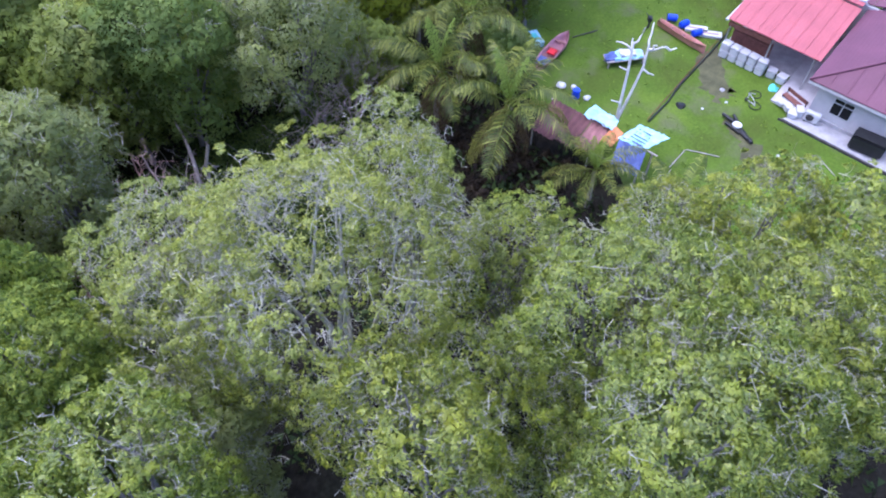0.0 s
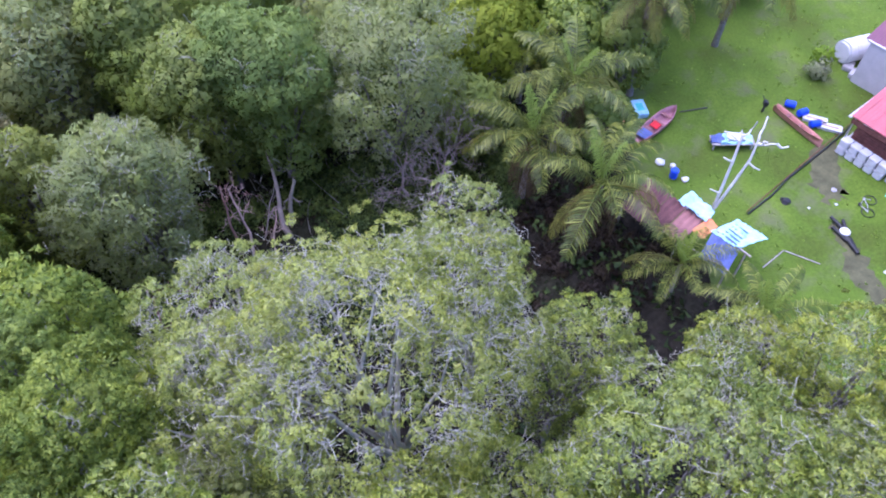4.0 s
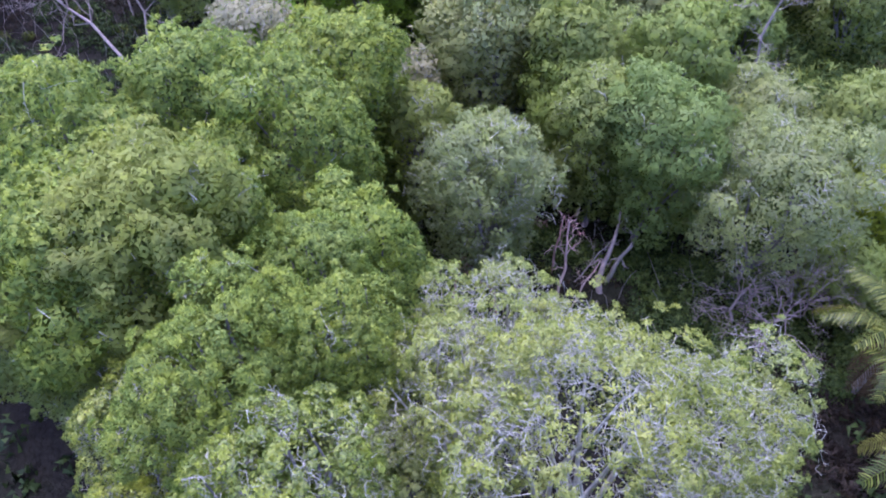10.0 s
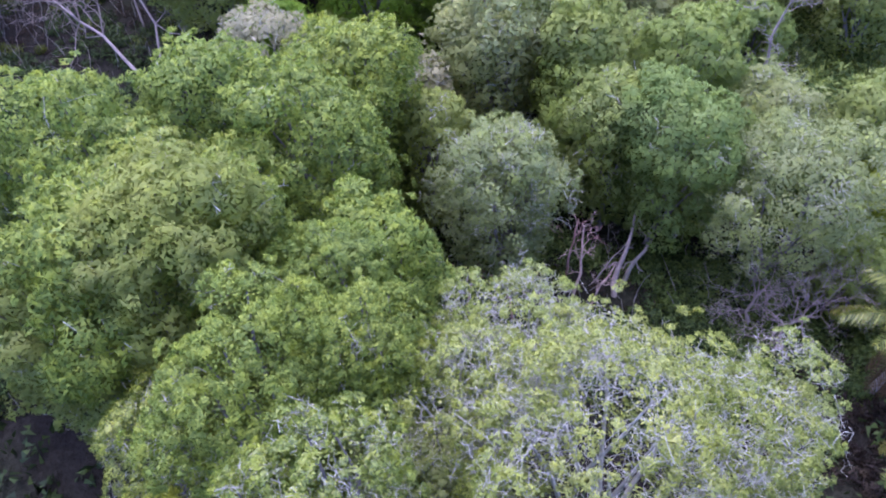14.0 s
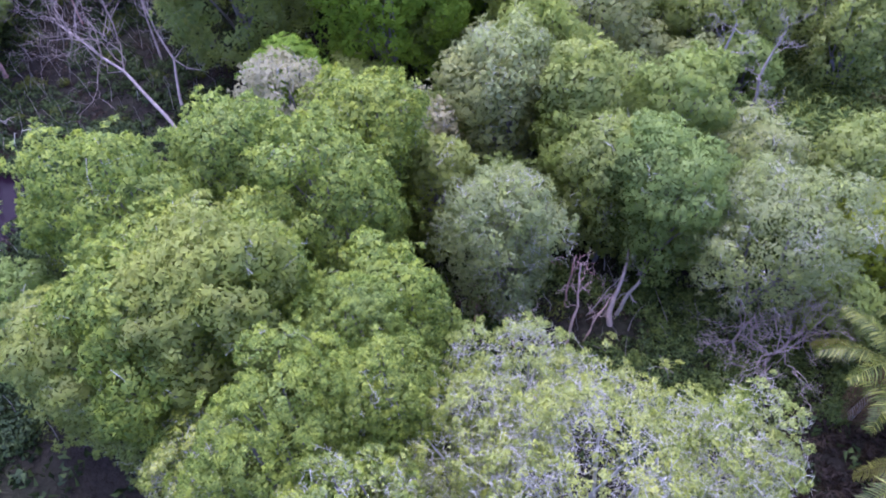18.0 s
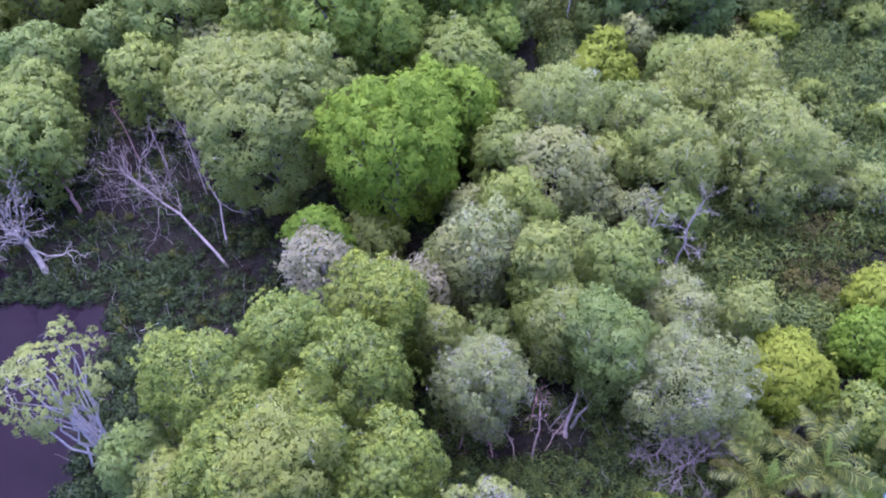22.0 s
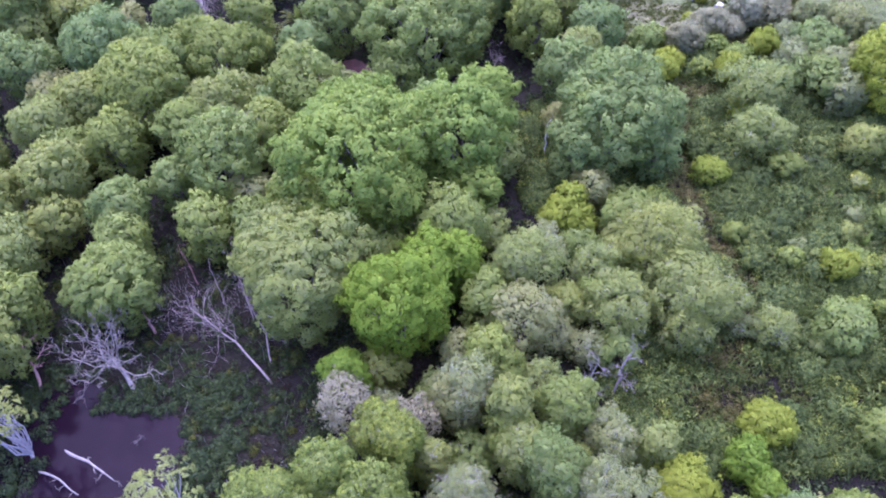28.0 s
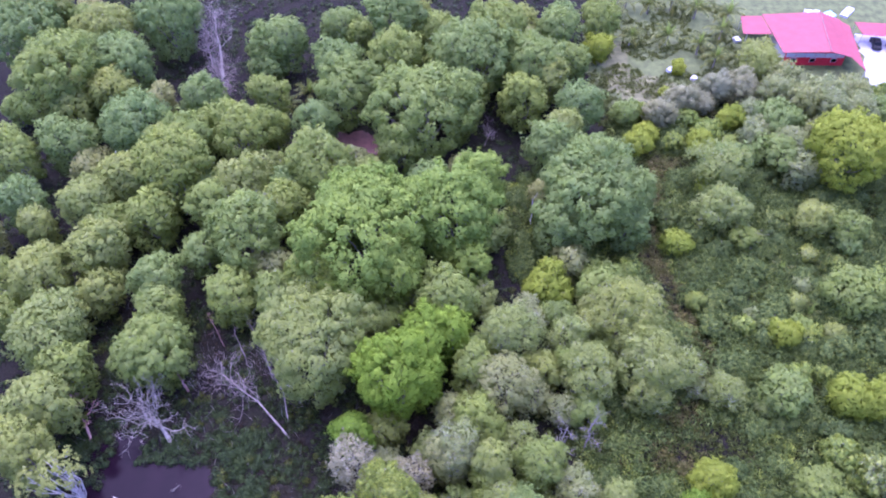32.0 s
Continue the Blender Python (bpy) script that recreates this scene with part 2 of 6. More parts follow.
# ---- trees ----
LABEL = {
    "green": "leafy mangrove tree with a lumpy mid-green crown",
    "lush": "mangrove tree with a full green crown and yellow-green tips",
    "dun": "half-dead bush with dun grey-brown twigs",
    "gloom": "dark green leafy thicket in a wet field",
    "fern": "low spreading green bush among wet grass",
    "bright": "mangrove tree with a fresh bright green crown",
    "yellow": "small tree with a yellow-green leafy crown",
    "pale": "mangrove tree with a pale grey-green crown",
    "plume": "feathery grey-green tree with fine drooping sprays",
    "silver": "tall tree with sparse leaves and silvery bare twigs",
    "grey": "thin tree with a dusty grey-green crown",
    "misty": "thin-leaved tree with a blue-grey crown and bare twigs",
    "fresh": "broad tree with a full light green cauliflower crown",
    "ash": "half-dead tree with an ash-grey crown of twigs",
    "dark": "round tree with a dark blue-green crown",
    "olive": "dense tree with olive-green leaves and grey twigs",
    "bare": "open-crowned tree with pale bare limbs over water",
}
BUSH = {"lush": "low dense bush with yellow-green leaf tips", "green": "low rounded green bush in a wet field", "plume": "low feathery grey-green bush", "misty": "low thin-leaved blue-grey bush", "yellow": "small yellow-green bush in the open", "bright": "small bright green bush"}
TWIGGY = {"gloom": 0.05, "fern": 0.0, "fresh": 0.0, "plume": 0.22, "misty": 0.42, "silver": 0.64, "grey": 0.34, "ash": 0.72, "pale": 0.14, "olive": 0.5, "bare": 0.35, "lush": 0.08, "dun": 0.3, "green": 0.08, "dark": 0.08, "bright": 0.0, "yellow": 0.03}
FULL = {"misty": 0.75, "silver": 0.58, "grey": 0.8, "ash": 0.5, "bare": 0.8, "plume": 0.75, "olive": 0.85}
CORE = {"lush": 0.75, "misty": 0.6, "silver": 0.24, "ash": 0.5, "bare": 0.0, "plume": 0.7, "grey": 0.7, "olive": 0.5}
SKIRT = {"bare": 0.55, "silver": 0.42, "ash": 0.3, "olive": 0.3}


def tree(x, y, top, r, kind, low=None):
    """A tree with a domed crown of small lobes and tufts, of radius r, whose top stands at height top and whose leafy sides hang to low * top."""
    bush = top < 4.0
    root = empty("bush" if bush else "tree", x, y)
    tagged(root, BUSH.get(kind, LABEL[kind]) if bush else LABEL[kind], "bush" if bush else "tree", "low bushes" if bush else "mangrove trees")
    far = math.dist((x, y), (3, 2))
    low = SKIRT.get(kind, 0.16) if low is None else low
    length = 0.105 if far < 17 else 0.18 if far < 32 else 0.25 if far < 44 else 0.28 if far < 62 else 0.45
    tall = top * (1 - low)
    up = min(r * float(np.interp(r, (1.5, 3.0, 6.0, 10.0), (1.5, 1.25, 0.95, 0.75))), 0.62 * tall)
    down = tall - up
    mid = np.array([0, 0, top - up])
    wispy = kind in ("plume", "misty", "dun")
    lr = float(np.clip((0.18 if wispy else 0.24) * r, 0.45, 1.05))
    # lobes spread evenly over the dome and down its hanging sides
    n_dome = max(5, int(1.25 * 2 * r * up * 0.9 / lr**2))
    n_side = 0 if kind == "bare" else int(0.8 * 2 * r * down * 0.85 / lr**2)
    i = np.arange(n_dome + n_side)
    a = np.pi * (1 + 5**0.5) * i + rng.uniform(0, 6.28) + 0.25 * rng.normal(size=len(i))
    h = np.where(i < n_dome, 1 - (i + 0.5) / n_dome, -(i - n_dome + 0.5) / max(1, n_side))
    wide = np.where(h >= 0, np.sqrt(np.maximum(0, 1 - h * h)), 1 - 0.42 * np.abs(h) ** 1.3)
    d = unit(np.stack([np.cos(a) * wide, np.sin(a) * wide, np.where(h >= 0, h * r / up, -0.25)], 1))
    # several heads grown together make the outline uneven
    heads = int(np.clip(r * 0.9, 4, 7))
    hc = rng.normal(size=(heads, 3)) * [1, 1, 0.5]
    hc = unit(hc) * rng.uniform(0.34, 0.56, (heads, 1))
    hr = rng.uniform(0.44, 0.62, heads)
    u = np.stack([np.cos(a) * wide, np.sin(a) * wide, np.maximum(h, 0)], 1)
    u = unit(u)
    cu = u @ hc.T
    reach = cu + np.sqrt(np.maximum(hr**2 - (hc**2).sum(1) + cu**2, 0.03))
    bulge = np.clip(reach.max(1), 0.55, 1.14) * rng.uniform(*((0.66, 1.18) if wispy else (0.80, 1.08)), len(i))
    pull = 1 - 0.6 * lr / r
    lob = mid + np.stack([np.cos(a) * wide * r * pull * bulge, np.sin(a) * wide * r * pull * bulge, np.where(h >= 0, h * (up - 0.55 * lr) * np.minimum(bulge, 1.04), h * down)], 1)
    lob[:, 2] = np.maximum(lob[:, 2], 0.5 * lr)
    size = lr * rng.uniform(0.7, 1.4, len(i)) * np.where(h < 0, 1.1, 1.0)
    flat = np.array([1, 1, 0.92])
    cen, sq = lob / flat, size**2

    def outer(p, least):
        q = p / flat
        near = (q * q).sum(1)[:, None] + (cen * cen).sum(1)[None] - 2 * q @ cen.T
        return (near / sq[None]).min(1) > least * least

    tr = min(0.24 if far < 17 else 0.30 if far < 32 else 0.38 if far < 62 else 0.44, lr * 0.4)
    per = np.maximum(4, 1.8 * (size / tr) ** 2).astype(int)
    per = np.where(h < 0, np.maximum(3, per // 2), np.where(d[:, 1] > 0.4, per * 2 // 3, per))
    w = np.repeat(i, per)
    td = unit(rng.normal(size=(len(w), 3)) * 0.7 + d[w] * 0.9 + [0, 0, 0.4])
    tp = lob[w] + td * (size[w] * np.where(rng.random(len(w)) < (0.4 if wispy else 0.09), rng.uniform(1.0, 1.5, len(w)), rng.uniform(0.80, 1.02, len(w))))[:, None] * flat
    keep = outer(tp, 0.78)
    tp, td, tl = tp[keep], td[keep], w[keep]
    # tufts that have lost their leaves, in patches
    tw = TWIGGY[kind] * (1.0 if far < 62 else 0.5)
    wild = np.array([noise.noise((p + [x, y, 0]) * (1.6 if kind in ("silver", "olive") else 0.75)) for p in tp]) + 0.16 * rng.normal(size=len(tp))
    bald = wild > np.quantile(wild, 1 - tw) if tw > 0 else np.zeros(len(tp), bool)
    has = np.where(~bald | (rng.random(len(tp)) < 0.25))[0]
    broad = 0.38 if far < 17 else 0.58
    n = max(3, int(FULL.get(kind, 1.0) * (0.85 if far < 17 else 0.72) * 3.14 * tr * tr / (0.5 * length * length * broad)))
    w = np.repeat(has, n)
    ld = unit(0.75 * unit(rng.normal(size=(len(w), 3))) + td[w] * 0.75 + [0, 0, 0.3])
    lp = tp[w] + ld * ((tr * rng.uniform(0.65, 1.4, len(tp)))[w] * rng.uniform(0.3, 1.0, len(w)) ** 0.5)[:, None] * [1, 1, 0.9]
    v, f, soft = leaves(lp, ld, length * (1.5 if wispy else 1.3 if far < 17 else 1.15), length * broad * (0.6 if wispy else 1), 0.9 if far < 17 else 0.75 if far < 32 else 0.55, 1.0, quad=far < 17)
    k = 4 if far < 17 else 3
    whole = d[tl[w]]
    soft = np.repeat(unit(0.35 * ld + 0.75 * td[w] + 0.3 * whole), k, 0) if far >= 17 else unit(soft + 0.35 * np.repeat(whole, 4, 0))
    # an even inner layer of leaves closes each lobe
    core = (1.2 if far < 17 else 1.2 if far < 32 else 1.45) * length
    many = np.maximum(5, CORE.get(kind, 1.0) * (0.6 if far < 17 else 0.85) * 12.57 * (0.75 * size) ** 2 / (0.45 * core * core)).astype(int)
    w = np.repeat(i, many)
    at_ = np.arange(len(w)) - np.repeat(np.cumsum(many) - many, many)
    cz = 1 - 2 * (at_ + 0.5) / many[w]
    ca = np.pi * (1 + 5**0.5) * at_ + w * 1.7
    cr = np.sqrt(1 - cz * cz)
    cd = np.stack([np.cos(ca) * cr, np.sin(ca) * cr, cz], 1)
    good = ((cd * d[w]).sum(1) > -0.35) & ((h[w] >= 0) | (rng.random(len(w)) < 0.75))
    w, cd = w[good], cd[good]
    cp = lob[w] + cd * size[w][:, None] * rng.uniform(0.62, 0.90, (len(w), 1)) * flat
    keep = outer(cp, 0.62)
    cp, cd, whole = cp[keep], cd[keep], d[w[keep]]
    cv, cf, cs = leaves(cp, cd, core, core * (0.5 if far < 17 else 0.8), 0.7 if far < 17 else 0.4, quad=far < 17, own=0.1)
    cs = unit(cs + 0.3 * np.repeat(whole, k, 0))
    v, f, soft = np.r_[v, cv], np.r_[f, cf + len(v)], np.r_[soft, cs]
    link_part("crown", mesh_from("crown", v, f, LEAF[kind], normals=soft), root)
    # trunk and limbs
    bark = PALE_LIMB if kind == "bare" else TWIG if kind == "silver" else BARK
    fork = np.array([0.1 * r, 0, 1.2 if kind == "bare" else max(0.6, (top - 2 * up) * 0.6)])
    tb = 0.05 + 0.010 * top
    line = np.r_[[[0, 0, -0.4]], wander((0, 0, 0), fork, 4, 0.25)]
    link_part("trunk", mesh_from("trunk", *tubes([(line, np.linspace(tb * 1.3, tb * 0.75, 5))], 8), bark, True), root)
    limbs = min(n_dome, 20 if kind == "bare" else 10 if kind == "silver" else 8)
    for j in np.linspace(0, n_dome - 1, limbs).astype(int):
        line = wander(fork - [0, 0, 0.15], lob[j] + [0, 0, size[j] * 0.4], 6, 0.9 if kind == "bare" else 0.5)
        link_part("limb", mesh_from("limb", *tubes([(line, np.linspace(tb * (0.6 if kind == "bare" else 0.62), 0.035 if kind == "bare" else 0.025, 6))], 5), bark, True), root)
    if bald.any():
        chains = []
        thick = 0.005 + 0.014 * length
        fans = (1, 2, 3, 3, 4, 4) if far < 17 else (2, 3, 4) if far < 32 else (3,)
        for j in np.where(bald)[0][:: 1 if far < 32 else 2]:
            o = tp[j] - unit(td[j] + 0.75 * rng.normal(size=3)) * size[tl[j]] * rng.uniform(0.5, 1.0)
            line = wander(o, tp[j], 5, tr * (1.1 if far < 17 else 0.7))
            if far < 17:
                chains.append((line, np.linspace(thick * 1.5, thick * 0.6, 5)))
            else:
                chains.append((line[::2], np.linspace(thick * 1.9, thick * 0.7, 3)))
            for q in fans:
                e = line[q] + unit(0.9 * td[j] + 0.8 * rng.normal(size=3)) * tr * rng.uniform(0.4, 0.95)
                chains.append(((line[q], e), (thick * 0.8, thick * 0.45)))
        ob = link_part("twig_growth", mesh_from("twig_growth", *tubes(chains, 3), TWIG), root, "bare pale grey twigs")
        tagged(ob, kind="stuff")
    return root


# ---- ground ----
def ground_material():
    m, nt, b = material("shaded_forest_ground", 0.95, 0.1)
    # litter browns darkened so the floor carries the shade between the trees
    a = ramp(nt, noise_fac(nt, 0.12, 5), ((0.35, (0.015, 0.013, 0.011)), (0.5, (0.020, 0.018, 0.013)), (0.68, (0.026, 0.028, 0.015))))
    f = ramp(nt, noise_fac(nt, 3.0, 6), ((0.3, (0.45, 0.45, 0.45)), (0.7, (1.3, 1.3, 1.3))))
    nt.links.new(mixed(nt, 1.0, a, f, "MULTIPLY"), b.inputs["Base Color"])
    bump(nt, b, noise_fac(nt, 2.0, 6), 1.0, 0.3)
    return m


s = 1500
gv = np.array([[-s, -s, 0], [s, -s, 0], [s, s, 0], [-s, s, 0]], float)
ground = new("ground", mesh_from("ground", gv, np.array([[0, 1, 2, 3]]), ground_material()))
tagged(ground, "damp swamp floor with leaf litter and weeds, shade in its dark colour", "ground", kind="structure")

# ---- yard: lawn, house, sheds, boats ----
PAINT = {
    "cream": plain("cream_render", (0.46, 0.44, 0.45), 0.85, 1.2, 0.10, relief=0.004),
    "concrete": plain("concrete", (0.36, 0.35, 0.36), 0.9, 1.5, 0.22, relief=0.006),
    "pale_floor": plain("pale_cement_floor", (0.42, 0.40, 0.42), 0.8, 1.5, 0.15),
    "drain": plain("dark_gutter_edge", (0.055, 0.05, 0.05), 0.9, 2.0, 0.3),
    "dark_glass": plain("dark_window_glass", (0.012, 0.012, 0.014), 0.2, 2.0, 0.2, spec=0.15),
    "frame": plain("pale_window_frame", (0.50, 0.49, 0.50), 0.5, 4.0, 0.1),
    "white": plain("white_plastic", (0.52, 0.52, 0.54), 0.45, 3.0, 0.06),
    "black": plain("black_rubber_plastic", (0.02, 0.02, 0.022), 0.45, 3.0, 0.3),
    "blue": plain("blue_plastic", (0.03, 0.07, 0.62), 0.4, 3.0, 0.15),
    "sky_tarp": plain("light_blue_tarp", (0.36, 0.62, 0.80), 0.55, 2.5, 0.22, relief=0.02),
    "navy_tarp": plain("dark_blue_tarp", (0.09, 0.12, 0.30), 0.6, 2.5, 0.3, relief=0.02),
    "pink": plain("faded_red_boat_paint", (0.52, 0.17, 0.17), 0.6, 2.0, 0.22),
    "red": plain("bright_red_cloth", (0.60, 0.03, 0.04), 0.7, 3.0, 0.2),
    "orange": plain("orange_cloth", (0.62, 0.24, 0.10), 0.75, 3.0, 0.2),
    "brick": plain("brown_planks", (0.17, 0.07, 0.055), 0.85, 4.0, 0.3),
    "rust": plain("rusted_iron_sheet", (0.125, 0.055, 0.055), 0.8, 1.2, 0.40, relief=0.004),
    "rust_pale": plain("faded_pink_iron_sheet", (0.27, 0.13, 0.125), 0.75, 1.2, 0.30),
    "aqua": plain("turquoise_plastic", (0.12, 0.52, 0.50), 0.5, 3.0, 0.15),
    "steel": plain("galvanised_steel", (0.45, 0.46, 0.48), 0.4, 4.0, 0.15, metal=0.7),
    "pole": plain("weathered_pole", (0.34, 0.31, 0.29), 0.9, 3.0, 0.3),
    "litter": plain("trodden_earth", (0.085, 0.085, 0.040), 0.95, 1.5, 0.35, relief=0.02),
}


def roof_paint(name, base, rib, along):
    """Ribbed painted roof sheets: fine ribs along one axis, sun-bleached patches."""
    m, nt, b = material(name, 0.55, 0.35)
    wide = ramp(nt, noise_fac(nt, 0.5, 4), ((0.3, tuple(c * 0.86 for c in base)), (0.7, tuple(min(1, c * 1.15) for c in base))))
    fine = ramp(nt, noise_fac(nt, 7, 4), ((0.3, (0.88,) * 3), (0.7, (1, 1, 1))))
    nt.links.new(mixed(nt, 1.0, wide, fine, "MULTIPLY"), b.inputs["Base Color"])
    co = nt.nodes.new("ShaderNodeTexCoord")
    wv = nt.nodes.new("ShaderNodeTexWave")
    wv.bands_direction = along
    wv.inputs["Scale"].default_value = rib
    nt.links.new(co.outputs["Object"], wv.inputs["Vector"])
    bump(nt, b, wv.outputs["Fac"], 0.3, 0.02)
    return m


RED_ROOF = roof_paint("red_roof_sheet", (0.37, 0.10, 0.105), 1.6, "Y")
MAROON_ROOF = roof_paint("maroon_roof_sheet", (0.13, 0.048, 0.072), 1.6, "Y")
PINK_ROOF = roof_paint("crimson_roof_sheet", (0.27, 0.050, 0.052), 1.2, "X")


def box_bm(lo, hi, bevel=0.02):
    bm = bmesh.new()
    bmesh.ops.create_cube(bm, size=1)
    for v in bm.verts:
        v.co = Vector([l + (c + 0.5) * (h - l) for c, l, h in zip(v.co, lo, hi)])
    if bevel:
        bmesh.ops.bevel(bm, geom=bm.edges[:], offset=min(bevel, 0.3 * min(h - l for l, h in zip(lo, hi))), segments=2, affect="EDGES")
    return bm


def block(name, parent, mat, lo, hi, bevel=0.02, label=""):
    return part(name, box_bm(lo, hi, bevel), mat, parent, label)


def sheet(name, parent, mat, corners, thick=0.05, label=""):
    """A slab of the given thickness under a convex polygon of corners."""
    bm = bmesh.new()
    up = [bm.verts.new(c) for c in corners]
    dn = [bm.verts.new((c[0], c[1], c[2] - thick)) for c in corners]
    bm.faces.new(up)
    bm.faces.new(dn[::-1])
    for i in range(len(up)):
        bm.faces.new((up[i - 1], dn[i - 1], dn[i], up[i]))
    bmesh.ops.recalc_face_normals(bm, faces=bm.faces[:])
    return part(name, bm, mat, parent, label)


def round_bm(rad, z0, z1, sides=20, bevel=0.03, taper=1.0):
    bm = bmesh.new()
    bmesh.ops.create_cone(bm, cap_ends=True, segments=sides, radius1=rad, radius2=rad * taper, depth=z1 - z0)
    bmesh.ops.translate(bm, vec=(0, 0, (z0 + z1) / 2), verts=bm.verts[:])
    if bevel:
        rim = [e for e in bm.edges if abs(e.verts[0].co.z - e.verts[1].co.z) < 1e-6]
        bmesh.ops.bevel(bm, geom=rim, offset=bevel, segments=2, affect="EDGES")
    return bm


def rod(name, parent, mat, a, b, r0, r1=None, label="", sides=8):
    v, f = tubes([(np.linspace(a, b, 3), np.linspace(r0, r1 or r0, 3))], sides)
    return link_part(name, mesh_from(name, v, f, mat, True), parent, label)


def lawn_material(dull=0.0):
    m, nt, b = material("lawn_grass", 0.9, 0.15)
    a = ramp(nt, noise_fac(nt, 0.22, 5), ((0.30, (0.060, 0.084 - 0.01 * dull, 0.011 + 0.02 * dull)), (0.48, (0.076, 0.126 - 0.03 * dull, 0.012 + 0.02 * dull)), (0.70, (0.112 - 0.01 * dull, 0.168 - 0.05 * dull, 0.018 + 0.02 * dull))))
    f = ramp(nt, noise_fac(nt, 6.0, 6), ((0.3, (0.72, 0.74, 0.70)), (0.7, (1.16, 1.16, 1.1))))
    bare = ramp(nt, noise_fac(nt, 0.45, 5), ((0.52, (0, 0, 0)), (0.70, (0.7, 0.7, 0.7))))
    col = mixed(nt, bare, mixed(nt, 1.0, a, f, "MULTIPLY"), (0.11 - 0.02 * dull, 0.115 - 0.03 * dull, 0.06))
    nt.links.new(col, b.inputs["Base Color"])
    bump(nt, b, noise_fac(nt, 9.0, 6), 0.8, 0.06)
    return m


def patch_mesh(name, outline, z, mat, ragged=0.5, steps=9):
    """A flat sheet whose edge wanders round the outline."""
    pts = []
    for i, (ax, ay) in enumerate(outline):
        bx, by = outline[(i + 1) % len(outline)]
        for k in range(steps):
            s = k / steps
            pts.append((ax + (bx - ax) * s + rng.normal() * ragged, ay + (by - ay) * s + rng.normal() * ragged, z))
    bm = bmesh.new()
    ring = [bm.verts.new(p) for p in pts]
    rim = [bm.edges.new((ring[i - 1], ring[i])) for i in range(len(ring))]
    bmesh.ops.triangle_fill(bm, use_beauty=True, edges=rim)
    bmesh.ops.recalc_face_normals(bm, faces=bm.faces[:])
    if bm.faces and sum(f.normal.z for f in bm.faces) < 0:
        bmesh.ops.reverse_faces(bm, faces=bm.faces[:])
    me = bpy.data.meshes.new(name)
    bm.to_mesh(me)
    bm.free()
    me.materials.append(mat)
    return new(name, me)


lawn = patch_mesh("lawn", [(26.5, -30), (26.5, 4), (27.5, 16), (30.5, 21.5), (33, 26), (52, 27), (80, 27), (80, -30)], 0.02, lawn_material(), 0.5)
tagged(lawn, "mown green lawn with bare trodden patches", "lawn", kind="structure")
track = patch_mesh("worn_path", [(34.2, 8.0), (33.4, 5.4), (32.2, 3.0), (31.2, 3.2), (31.6, 5.2), (32.8, 6.4)], 0.03, PAINT["litter"], 0.15)
tagged(track, "worn grey-brown earth patch on the lawn", "ground", kind="structure")
bare = patch_mesh("bare_ground", [(39.4, 11.2), (36.6, 8.6), (35.2, 8.6), (35.6, 10.2), (38.6, 12.0)], 0.032, PAINT["litter"], 0.2)
tagged(bare, "bare earth beside the house drain", "ground", kind="structure")


